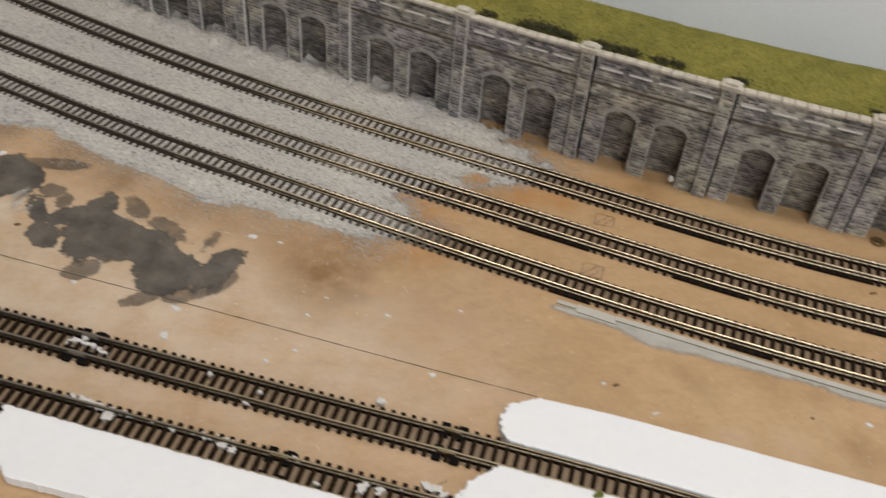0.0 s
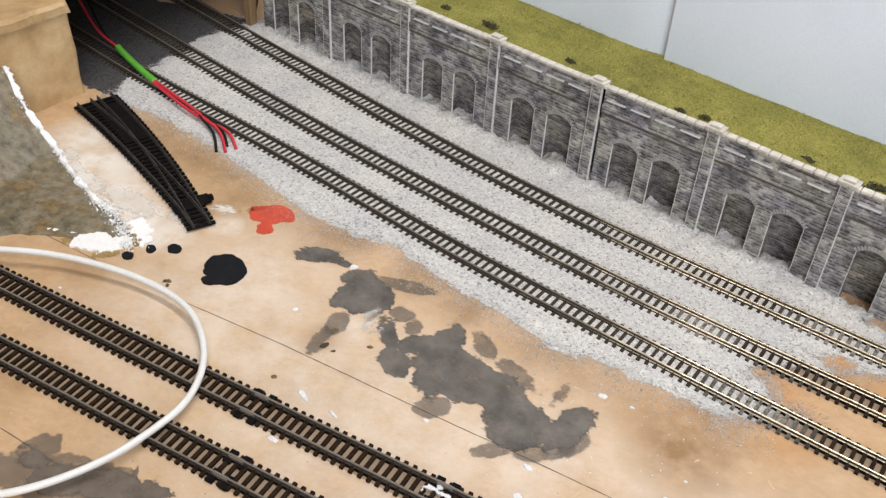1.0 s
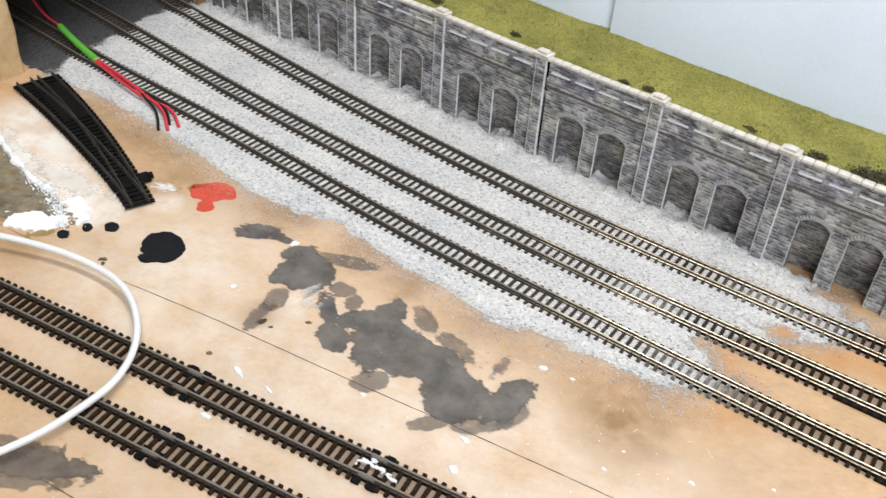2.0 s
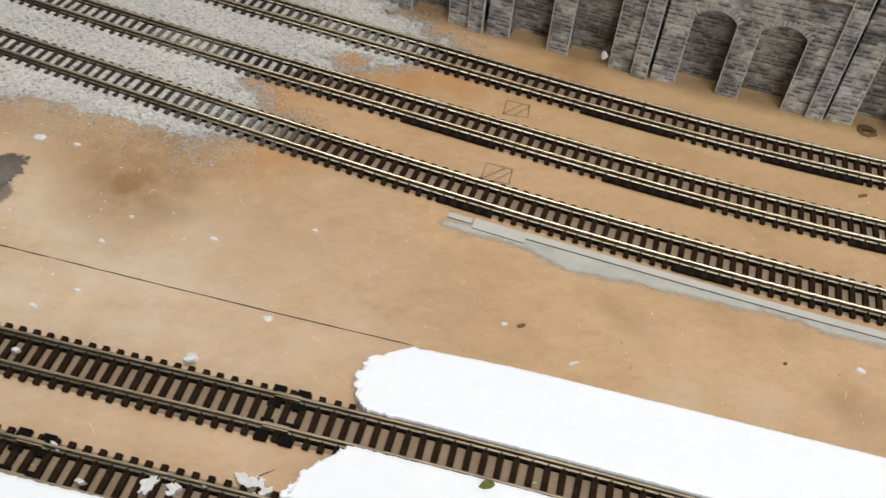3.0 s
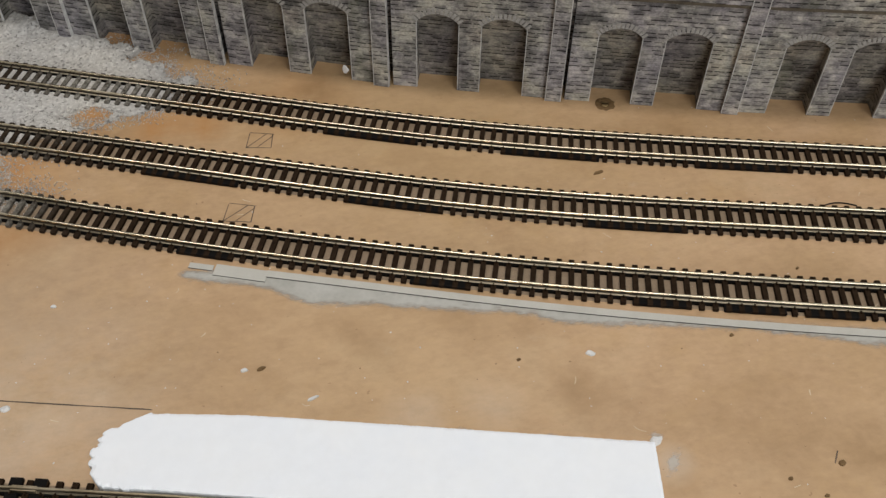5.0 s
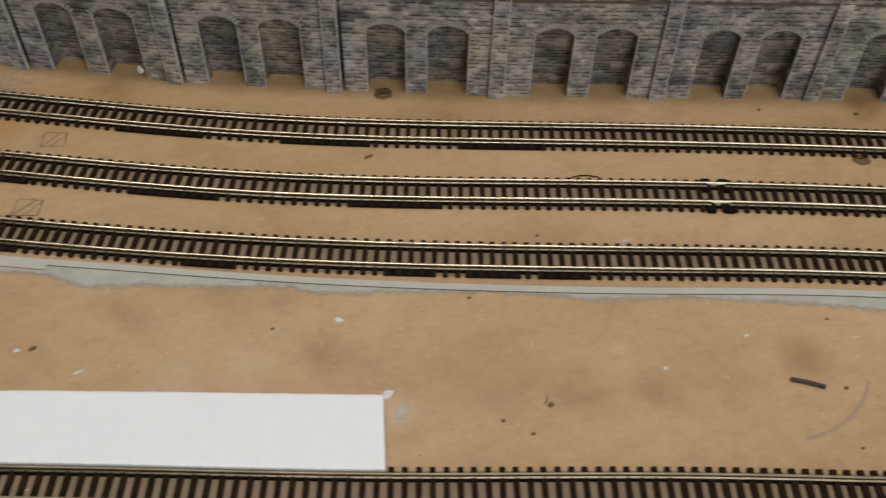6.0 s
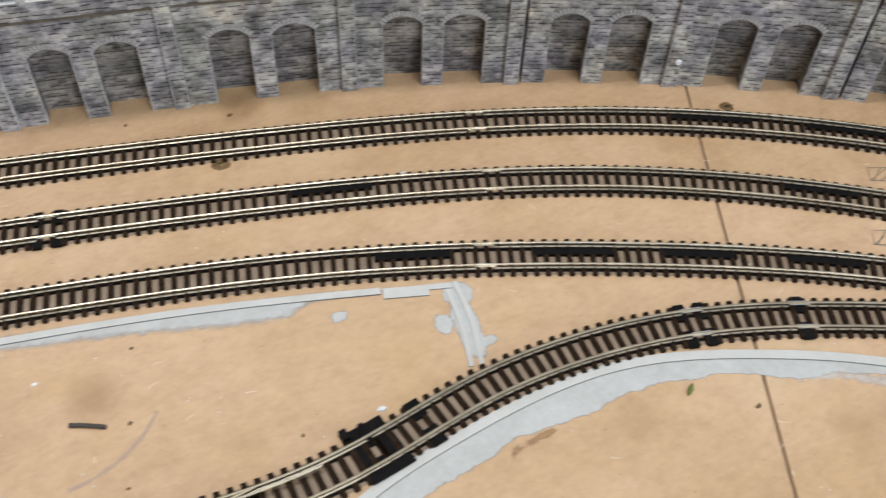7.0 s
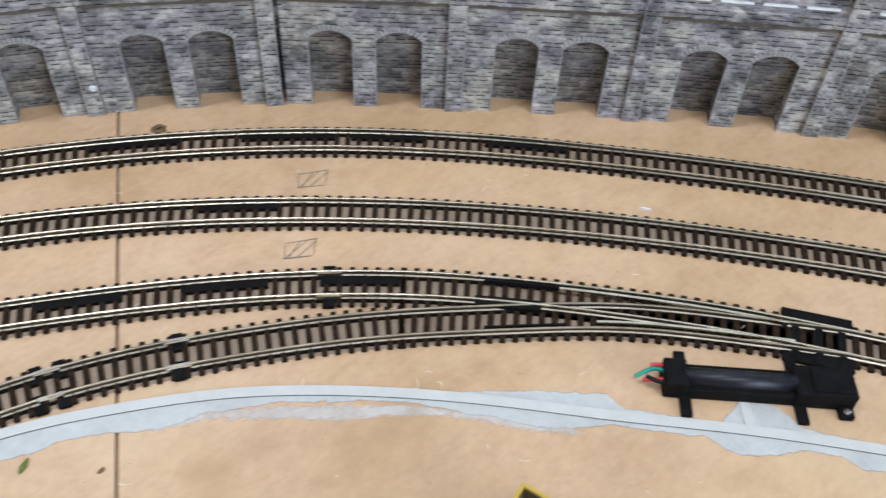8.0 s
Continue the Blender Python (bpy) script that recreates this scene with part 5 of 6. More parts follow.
smear("paint_smear", SMEAR_B, FAR_B, "pale grey paint smeared along the curved edging", 6.0)
smear("paint_smear", WASH_B, WASH_FAR, "thin pale wash below the curved edging", 8.0, PALE_WASH, 0.1)
patch("glue_stain", [(514, 234.6, 9, 1.9, 8), (506, 233.4, 4, 1.6, 40)], BROWN_STAIN, "ochre glue line along the grey paint", "stain", 0.7, 4, 3.0, 0.1)
patch("paint_smear", [(512.5, 281, 17, 5.0, 82), (505.5, 284.5, 5, 4, 80), (517, 273, 4, 2.5, 20), (515, 294, 6, 6, 0)], GREY_PAINT, "pale grey paint smeared under the cross strips", "paint", 0.6, 6, 2.0, 0.16)
patch("paint_smear", [(475, 300.3, 4.0, 3.0, -10)], GREY_PAINT, "small dab of pale grey paint", "paint", 0.8, 4, 3.0)

# ---- paint spills and stains ----


def grown(parts, by):
    return [(x, y, a + by, b + by, t) for x, y, a, b, t in parts]


MAIN = [(-77.0, 396.5, 22.4, 13.3, -16), (-44.8, 379.7, 14.5, 12.9, -9), (-23.6, 384.5, 15.3, 7.4, 66), (-86.0, 415.7, 11.2, 5.9, 95), (-113.2, 408.4, 14.9, 3.4, 120), (-104.7, 393.5, 9.0, 6.4, -43), (-98.9, 406.9, 10.7, 5.6, 34),
        (-60.5, 394.2, 14.5, 10.6, -4), (-87.3, 389.6, 12.2, 6.0, -61)]
patch("paint_spill", grown(MAIN, 2.3), DARK_PAINT, "spill of dried dark grey paint on the bare board", "paint", 2.2, 7.0, 1.0, 0.2, 0.5)
patch("paint_spill", grown([(-132.7, 428.7, 13.5, 12.4, -16), (-142.2, 422.2, 5.0, 5.2, -128), (-141.6, 440.2, 8.9, 5.6, 32)], 2.2), DARK_PAINT, "patch of dried dark grey paint", "paint", 1.6, 6.0, 7.0, 0.2, 0.5)
patch("paint_spill", grown([(-167.2, 448.4, 14.1, 5.6, 16), (-153.4, 447.6, 6.7, 2.4, -10)], 1.8), DARK_PAINT, "narrow patch of dried dark grey paint", "paint", 1.2, 5.0, 3.0, 0.2, 0.5)
WASHES = [(-70.3, 417.9, 12.5, 5.0, -54), (-52.1, 406.1, 14.0, 5.2, -32), (-31.5, 402.0, 11.0, 2.8, 77), (-80.1, 375.1, 9.0, 6.5, 35), (-48.8, 363.0, 14, 4.5, 34), (-104.3, 417.3, 6.5, 4.4, 91), (-112.7, 423.8, 7.5, 5.4, -2),
          (-118.5, 443.1, 20, 4.8, 1), (-137.7, 406.8, 9.5, 5.6, 84), (-140.9, 393.8, 12, 4.2, 87), (-20, 378, 10, 6, 60), (-30, 369, 16, 5, 30)]
for n, lobe in enumerate(grown(WASHES, 1.0)):
    patch("paint_wash", [lobe], THIN_PAINT, "thin brushed grey-brown paint wash on the board", "paint", 1.2, 6.0, 2.0 + n, 0.09 + 0.008 * n)
patch("paint_spill", [(-203.9, 421.2, 12.2, 10.0, 143), (-205.5, 411.8, 5.6, 3.8, 12)], BLACK_PAINT, "thick spill of black paint", "paint", 0.8, 5.0, 4.0, 0.3, 0.5)
patch("paint_spot", [(-234.8, 425.6, 4.2, 3.4, 148)], BLACK_PAINT, "spot of black paint", "paint", 0.5, 3.0, 5.0, 0.25, 0.4)
patch("paint_spot", [(-245.5, 421.2, 3.6, 2.4, 131)], BLACK_PAINT, "small spot of black paint", "paint", 0.5, 3.0, 6.0, 0.25, 0.4)
patch("paint_spot", [(-252.8, 412.3, 3.4, 2.7, 151)], BLACK_PAINT, "small spot of black paint", "paint", 0.5, 3.0, 7.0, 0.25, 0.4)
patch("paint_spill", [(-204.3, 469.8, 12.0, 8.2, 19), (-201.6, 457.8, 5.0, 4.2, 129), (-195.0, 471.0, 4.6, 3.6, 125), (-213.0, 471.0, 4.0, 2.6, 17), (-203, 462.5, 3, 3, 0)], RED_PAINT, "spill of bright red paint", "paint", 1.0, 4.5, 3.0, 0.3, 0.5)
patch("paint_spill", [(-183.9, 292.4, 32, 8.0, 9), (-214.2, 292.1, 11, 5.4, 164), (-200.4, 287.4, 13, 8.7, 3), (-175.1, 301.6, 7, 2.0, 104)], BROWN_GREY, "patch of thin brown-grey paint below the siding", "paint", 2.0, 6.0, 5.0, 0.2, 0.6)

patch("paint_wash", [(-196, 289, 40, 13, 8), (-216, 296, 12, 9, 60)], THIN_PAINT, "thin brown-grey paint wash below the siding", "paint", 2.6, 7.0, 4.0, 0.1, 0.7)
for lobe, seed in (((-124, 414, 11, 4.2, 84), 3.0), ((-126, 418, 9, 4, 64), 6.0), ((-119, 409, 6, 3, 40), 9.0)):
    patch("paint_smear", [lobe], PALE_WASH, "dry-brushed smear of pale plaster beside the dark paint", "paint", 1.2, 3.0, seed, 0.22)
for x, y, a, b in ((-225, 403, 2.4, 1.8), (-223, 400.6, 1.4, 2.0), (-137, 391.4, 3.0, 2.0), (-132, 389.5, 1.8, 0.9)):
    patch("paint_spot", [(x, y, a, b, 40)], OLIVE_PAINT, "small spot of dark olive paint", "paint", 0.6, 1.6, x, 0.2, 0.35)
for parts, seed in (([(-52, 306.5, 7.0, 2.2, -10), (-45, 304.6, 5.5, 2.4, -8), (-41, 301.5, 2.6, 4.0, 10), (-35, 303, 4.0, 0.9, -14)], 1.0), ([(-16, 299, 1.6, 2.2, 20), (-10, 298.3, 4.5, 1.1, -12), (-3, 297, 3.0, 1.4, -20)], 2.0),
                    ([(3, 294.6, 2.6, 2.0, 0), (7.2, 292.9, 2.0, 1.8, 0), (4, 297, 3, 0.9, -10)], 3.0), ([(56, 283.6, 2.2, 3.0, 20), (58, 286, 1.6, 1.2, 0)], 4.0), ([(62.4, 283.8, 1.8, 3.0, 0)], 5.0), ([(80.5, 287.4, 4.0, 2.6, -15), (85, 285, 2.4, 1.4, 30)], 6.0),
                    ([(-66, 334.2, 3.4, 1.7, 0), (-60, 333, 4.0, 1.2, -15), (-55, 330.6, 3.0, 0.9, -20)], 7.0)):
    parts = [(x, y, a * 0.85, b * 0.62, turn) for x, y, a, b, turn in parts]
    patch("plaster_splat", parts, WHITE_GLUE, "splat of white plaster over the rail and sleepers", "plaster", 1.3, 1.8, seed, 1.8, 0.35)

# ---- shore, plaster wash and tunnel at the far end ----


def rock_top(x, y, w):
    return 0.3 + min(54.0, max(0.0, -345 - x) * 0.8) + 0.9 * wob(x, y, 14, 3) + min(1.6, max(0, w) * 0.12)


def rock_field(x, y):
    edge = np.interp(x, [-520, -391, -372, -359, -344, -319, -294, -282, -262, -250], [560, 503, 490, 484, 479, 460, 446, 441, 430, 420])
    low = np.interp(x, [-520, -330, -316, -290, -262, -250], [330, 396, 404, 413, 419, 421])
    return min(edge - y, y - low, -248 - x) + 2.0 * wob(x, y, 9, 4) + 0.8 * wob(x, y, 2.5, 5)


v, f = region(rock_field, -480, -246, 320, 540, 1.4, rock_top, 0.0)
tagged(piece("shore", v, f, ROCK, smooth=True), "olive and grey varnished plaster shore", "scenery")
for lobe, seed in (((-313.6, 460, 32, 9, -25), 1.0), ((-278, 452, 28, 10, -18), 2.0), ((-246, 449, 17, 7, -14), 3.0), ((-228, 463, 13, 6, 178), 4.0), ((-335, 478, 15, 6, 145), 5.0)):
    patch("plaster_wash", [lobe], WHITE_FILM, "thin white plaster wash brushed over the board", "plaster", 2.5, 8.0, seed, 0.12 + 0.01 * seed, 0.8)
for lobe, seed in (((-269.8, 416.5, 15, 8, 20), 1.0), ((-292, 421, 15, 4.6, 15), 2.0), ((-258, 432, 13, 4.4, -44), 3.0)):
    patch("plaster_wash", [lobe], WHITE_CRUST, "flaking white plaster at the edge of the shore", "plaster", 3.0, 4.0, seed, 0.75 + 0.05 * seed, 0.5)
for lobe, seed in (((-257, 424, 11, 6, 90), 4.0), ((-262, 410, 9, 5, 40), 5.0), ((-283, 412, 12, 4, 15), 6.0), ((-215, 470, 10, 2.6, 30), 7.0)):
    patch("varnish_stain", [lobe], OCHRE_FILM, "ochre varnish that ran off the shore", "stain", 2.0, 5.0, seed, 0.3, 0.6)


def crust(points, size, count, label, seed, band=0.0):
    """A torn, crumbly ridge of white plaster."""
    rng = random.Random(seed)
    p = np.array(points, float)
    t = np.r_[0, np.cumsum(np.linalg.norm(np.diff(p, axis=0), axis=1))]
    v, f = [], []
    if band:
        rows = int(t[-1] / 0.7)
        for i in range(rows + 1):
            u = t[-1] * i / rows
            c = [float(np.interp(u, t, p[:, k])) for k in range(3)]
            w = band * (0.75 + 1.1 * wob(u, 3.0, 6, seed) + 0.6 * wob(u, 9.0, 1.8, seed))
            for a, z in ((-1.0, -0.6), (-0.55, 0.75), (0.1, 1.0), (0.6, 0.6), (1.0, -0.6)):
                v.append((c[0] + a * w * 0.8 + 0.4 * wob(u, a, 1.5, 3), c[1] + a * w * 0.6 + 0.5 * wob(u, a, 1.5, 4), c[2] + z * (0.9 + 0.8 * abs(wob(u, a * 4, 2.2, 5)))))
        f += [(5 * i + j, 5 * i + j + 1, 5 * i + j + 6, 5 * i + j + 5) for i in range(rows) for j in range(4)]
    for _ in range(count):
        u = rng.uniform(0, t[-1])
        c = np.array([np.interp(u, t, p[:, k]) for k in range(3)]) + np.array([rng.gauss(0, size), rng.gauss(0, size), abs(rng.gauss(0, 0.5 * size))])
        q = Euler((rng.random() * 6, rng.random() * 6, rng.random() * 6)).to_matrix()
        r = rng.uniform(0.3, 1.4) * size * 0.27
        k = len(v)
        for b in ((1, 0, 0), (-1, 0, 0), (0, 1, 0), (0, -1, 0), (0, 0, 0.7), (0, 0, -0.7)):
            v.append(tuple(Vector(c) + r * rng.uniform(0.6, 1.3) * (q @ Vector((1.5 * b[0], 1.0 * b[1], b[2])))))
        f += [(k, k + 2, k + 4), (k + 2, k + 1, k + 4), (k + 1, k + 3, k + 4), (k + 3, k, k + 4), (k + 2, k, k + 5), (k + 1, k + 2, k + 5), (k + 3, k + 1, k + 5), (k, k + 3, k + 5)]
    return tagged(piece("plaster_crust", v, f, WHITE_CRUST), label, "plaster", kind="stuff")


crust([(-404, 512, 47), (-391, 502, 37), (-372, 489, 22), (-359, 483, 12), (-344, 478, 1.5), (-319, 460, 1.0), (-294, 445, 0.8), (-280, 440, 0.6)], 1.15, 900, "torn white plaster edge along the shore", 5, 2.3)
crust([(-292, 444, 0.6), (-276, 437, 0.5), (-262, 424, 0.4), (-256, 416, 0.4)], 2.2, 420, "crumbs of white plaster below the shore", 6)


def plaster_block():
    thing = empty("plaster_hill", "tan stained plaster hill block beside the tunnel mouth", "scenery block")
    ring = [(-368, 538), (-374, 522), (-380, 505), (-396, 478), (-450, 440), (-620, 520), (-640, 660), (-500, 600), (-420, 572)]
    n, rows = len(ring), [0, 12, 28, 44, 54]
    pts, v, f = [], [], []
    for a in range(n):
        (x0, y0), (x1, y1) = ring[a], ring[(a + 1) % n]
        for k in range(8):
            pts.append((x0 + (x1 - x0) * k / 8, y0 + (y1 - y0) * k / 8))
    for z in rows:
        for x, y in pts:
            v.append((x + 1.0 * wob(x, z + y, 14, 2) - 0.03 * z, y + 1.0 * wob(y, z + x, 14, 5) + 0.02 * z, z))
    m = len(pts)
    for r in range(len(rows) - 1):
        f += [(r * m + i, r * m + (i + 1) % m, (r + 1) * m + (i + 1) % m, (r + 1) * m + i) for i in range(m)]
    piece("side", v, f, PLASTER, thing, "tan plaster side with brown stains", smooth=True)
    v, f = [], []
    cx, cy = sum(p[0] for p in pts) / m, sum(p[1] for p in pts) / m
    for z, g in ((53.5, 1.012), (58.5, 1.018), (60.5, 1.0)):
        for x, y in pts:
            w = 1.6 * wob(x, y + z, 6, 7)
            v.append((cx + (x - cx) * g + w, cy + (y - cy) * g + w, z + 0.8 * wob(x, y, 8, 3)))
    for r in range(2):
        f += [(r * m + i, r * m + (i + 1) % m, (r + 1) * m + (i + 1) % m, (r + 1) * m + i) for i in range(m)]
    f.append(tuple(2 * m + i for i in range(m)))
    f.append(tuple(range(m))[::-1])
    piece("crust", v, f, PLASTER, thing, "cracked cream plaster crust on top")
    return thing


plaster_block()


def tunnel():
    thing = empty("tunnel", "dark tunnel over the three tracks", "tunnel")
    thing["kind"] = "structure"
    ring = [(-372, 541), (-322, 673), (-420, 900), (-700, 900), (-760, 640), (-640, 560)]
    v = [(x, y, z) for z in (66, 78) for x, y in ring]
    n = len(ring)
    f = [tuple(range(n))[::-1], tuple(range(n, 2 * n))] + [(i, (i + 1) % n, n + (i + 1) % n, n + i) for i in range(n)]
    piece("tunnel_roof", v, f, PLASTER, thing, "plaster tunnel roof")
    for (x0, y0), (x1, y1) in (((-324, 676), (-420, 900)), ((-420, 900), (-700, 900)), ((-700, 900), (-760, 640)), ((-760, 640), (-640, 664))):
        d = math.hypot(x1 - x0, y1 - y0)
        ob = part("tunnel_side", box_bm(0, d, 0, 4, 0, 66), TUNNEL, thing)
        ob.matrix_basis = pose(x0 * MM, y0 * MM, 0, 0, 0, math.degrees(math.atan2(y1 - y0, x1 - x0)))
    bm = box_bm(-3.0, 3.0, -3.0, 3.0, 0, 66, 0.4)
    post = part("portal_post", bm, TIMBER, thing, "rough brown timber portal post")
    post.matrix_basis = pose(-0.3215, 0.6665, 0, 0, 0, -22)
    return thing


tunnel()

# ---- wires and cable ----


def wire(name, points, radius, material, label, sides=8, parent=None):
    v, f = tube(points, radius, sides)
    return piece(name, v, f, material, parent, label, smooth=True)


tagged(wire("white_cable", [(-420, 352, 12), (-360, 370, 11), (-318, 379, 9.5), (-289, 390, 8.5), (-263, 394, 8), (-232, 394, 7), (-207, 388, 6.5), (-192, 378, 6), (-180, 363, 5.6), (-174, 348, 5.4), (-173, 333, 5.2), (-177, 319, 5.2),
                            (-184, 301, 5.4), (-197, 284, 5.0), (-214, 271, 3.5), (-250, 256, 1.8), (-330, 235, 1.7)], 1.55, WHITE_CABLE, "loop of white cable lying across the tracks", 12), "loop of white cable lying across the tracks", "cable")
loom = empty("wire_loom", "red and black feed wires joined by a green sleeve", "wire")
wire("sleeve", [(-376, 587, 7.2), (-373, 585, 6.6), (-352, 571.5, 6.0), (-331, 559.5, 5.6)], 2.1, GREEN_SLEEVE, "bright green heat shrink sleeve", 12, loom)
wire("feed_wire", [(-470, 660, 34), (-445, 634, 24), (-420, 614, 14), (-398, 597, 9), (-376, 587, 7.0)], 0.85, RED_WIRE, "red insulated wire", 8, loom)
wire("feed_wire", [(-474, 672, 30), (-440, 640, 18), (-414, 616, 9), (-395, 600, 6), (-376, 586, 6.6)], 0.85, BLACK_WIRE, "black insulated wire", 8, loom)
wire("tail_wire", [(-332, 560.3, 5.8), (-300, 545, 5.0), (-282, 535.5, 4.4), (-266, 527, 3.2), (-255, 512, 1.1)], 0.95, RED_WIRE, "red insulated wire", 8, loom)
wire("tail_wire", [(-332, 558.8, 5.4), (-302, 542.5, 4.6), (-281, 533, 3.8), (-262, 530, 3.4), (-251, 517, 1.1)], 0.95, RED_WIRE, "red insulated wire", 8, loom)
wire("tail_wire", [(-286, 536, 4.4), (-276, 530, 3.4), (-268, 523, 2.4), (-260, 510.5, 1.0)], 0.85, BLACK_WIRE, "black insulated wire", 8, loom)
wire("tail_wire", [(-284, 537, 4.8), (-272, 532, 3.8), (-264, 527, 2.8), (-257, 517.5, 1.0)], 0.85, BLACK_WIRE, "black insulated wire", 8, loom)

# ---- point motor ----


def point_motor():
    d = -40.0
    motor = empty("point_motor", "black plastic surface point motor with cut wires", "point motor", place=pose(0.7302, 0.1488, 0, 0, 0, d) @ Matrix.Diagonal((1, 0.86, 0.92, 1)))
    part("base", box_bm(1.0, 55, -5.6, 5.6, 0.2, 5.0, 0.4), BLACK, motor)
    part("end_block", box_bm(-0.5, 6.5, -5.7, 5.7, 0.2, 7.8, 0.6), BLACK, motor)
    bm = bmesh.new()
    bmesh.ops.create_cone(bm, cap_ends=True, segments=28, radius1=3.7, radius2=3.7, depth=33, matrix=pose(22, 0.0, 4.4, 0, 90, 0))
    coil = part("coil_cover", bm, GLOSS_BLACK, motor, "glossy rounded coil cover")
    coil.data.polygons.foreach_set("use_smooth", [len(p.vertices) == 4 for p in coil.data.polygons])
    block = part("switch_block", box_bm(38, 56.0, -6.2, 6.4, 0.2, 7.8, 0.7), BLACK, motor)
    part("switch_block_lid", box_bm(43, 55, -4.8, 5.2, 7.8, 8.4, 0.3), BLACK, block)
    for x in (4.4, 38.5):
        part("mounting_tab", box_bm(x, x + 3.4, -13.4, 13.6, 0.2, 1.8, 0.3), BLACK, motor)
    bm = box_bm(51.0, 55.4, -10.4, -6.0, 0.2, 2.6, 0.4)
    lug = part("screw_lug", bm, BLACK, motor, "screw lug")
    bm = bmesh.new()
    bmesh.ops.create_cone(bm, cap_ends=True, segments=16, radius1=1.3, radius2=1.1, depth=1.0, matrix=Matrix.Translation((53.2, -8.4, 2.9)))
    part("screw", bm, STEEL, lug, "small metal screw")
    wire("lead_wire", [(0, 1.6, 5.2), (-3, 2.4, 5.6), (-6, 1.0, 5.0), (-8.6, -0.6, 4.0)], 0.75, GREEN_WIRE, "green lead wire", 8, motor)
    wire("lead_wire", [(0, 3.4, 5.6), (-2.4, 3.8, 5.8), (-4.0, 3.4, 5.4)], 0.75, RED_WIRE, "red lead wire", 8, motor)
    wire("lead_wire", [(0, -1.2, 4.4), (-3, -1.6, 4.2), (-6.2, -1.0, 3.2)], 0.75, RED_WIRE, "red lead wire", 8, motor)
    wire("lead_wire", [(0, -3.0, 4.8), (-2.5, -2.6, 4.8), (-5.4, -0.4, 4.4)], 0.75, BLACK_WIRE, "black lead wire", 8, motor)


GLOSS_BLACK = plain("glossy_black_plastic", (0.010, 0.010, 0.013), (0.018, 0.018, 0.022), 300, 0.36, 0, 0.05, shine=0.3)
point_motor()

# ---- wagons and the grey case at the front edge ----


def wagon(x, y):
    d = math.degrees(math.atan2(-0.94, 0.35))
    w = empty("open_wagon", "yellow open model goods wagon seen from above", "model wagon", "yellow wagons", place=pose(x * MM, y * MM, 0, 0, 0, d))
    # x runs along the wagon, y to its left
    part("floor", box_bm(0.8, 44.2, -15.2, -0.8, 4.6, 5.6), WAGON_IN, w, "dark brown wagon floor")
    for y0, y1 in ((-16.0, -15.0), (-1.0, 0.0)):
        part("side", box_bm(0, 45, y0, y1, 4.0, 14.0, 0.2), YELLOW, w)
    for x0, x1 in ((0, 1.0), (44, 45)):
        part("end", box_bm(x0, x1, -15.0, -1.0, 4.0, 14.0, 0.2), YELLOW, w)
    for y0, y1 in ((-14.98, -14.8), (-1.2, -1.02)):
        part("side_lining", box_bm(1.0, 44, y0, y1, 5.6, 13.2), WAGON_IN, w)
    for x0, x1 in ((1.02, 1.2), (43.8, 43.98)):
        part("end_lining", box_bm(x0, x1, -14.8, -1.2, 5.6, 13.2), WAGON_IN, w)
    part("underframe", box_bm(1, 44, -11.5, -4.5, 2.2, 4.0, 0.2), BLACK, w, "black underframe")
    for x0 in (9, 36):
        for y0 in (-12.9, -4.2):
            bm = bmesh.new()
            bmesh.ops.create_cone(bm, cap_ends=True, segments=20, radius1=2.6, radius2=2.4, depth=1.1, matrix=pose(x0, y0, 2.6, 90, 0, 0))
            part("wheel", bm, BLACK, w, "black wheel")
    return w


wagon(669, 143)
wagon(650, 130)


def grey_case():
    bm = box_bm(-158, -100, 150, 273.5, 0.2, 18.0)
    up = [e for e in bm.edges if abs(e.verts[0].co.z - e.verts[1].co.z) > 5]
    bmesh.ops.bevel(bm, geom=up, offset=14, segments=8, affect="EDGES", profile=0.5)
    top = [e for e in bm.edges if e.verts[0].co.z > 17 and e.verts[1].co.z > 17]
    bmesh.ops.bevel(bm, geom=top, offset=2.5, segments=3, affect="EDGES", profile=0.5)
    return tagged(part("hand_controller", bm, DARK_GREY), "dark grey plastic controller case with rounded corners", "controller")


grey_case()

# ---- pencil marks ----


def strokes(name, lines, width, label, category="pencil mark", material=None):
    """Pencil drawn straight on the board: each stroke a thin film."""
    v, f = [], []
    for (x0, y0), (x1, y1), *bold in lines:
        d = math.hypot(x1 - x0, y1 - y0)
        w = width * (bold[0] if bold else 1.0)
        nx, ny = -(y1 - y0) / d * w / 2, (x1 - x0) / d * w / 2
        steps = max(2, int(d / 3))
        k = len(v)
        for i in range(steps + 1):
            w = i / steps
            x, y = x0 + (x1 - x0) * w, y0 + (y1 - y0) * w
            j = 0.12 * wob(x, y, 5, 1)
            q = 0.75 + 0.5 * wob(x, y, 3, 7)
            v += [(x + nx * q, y + ny * q + j, 0.07), (x - nx * q, y - ny * q + j, 0.07)]
        f += [(k + 2 * i, k + 2 * i + 1, k + 2 * i + 3, k + 2 * i + 2) for i in range(steps)]
    return tagged(piece(name, v, f, material or PENCIL), label, category)


FAINT = plain("faint_pencil_line", (0.15, 0.115, 0.085), (0.26, 0.19, 0.13), 800, 0.6)


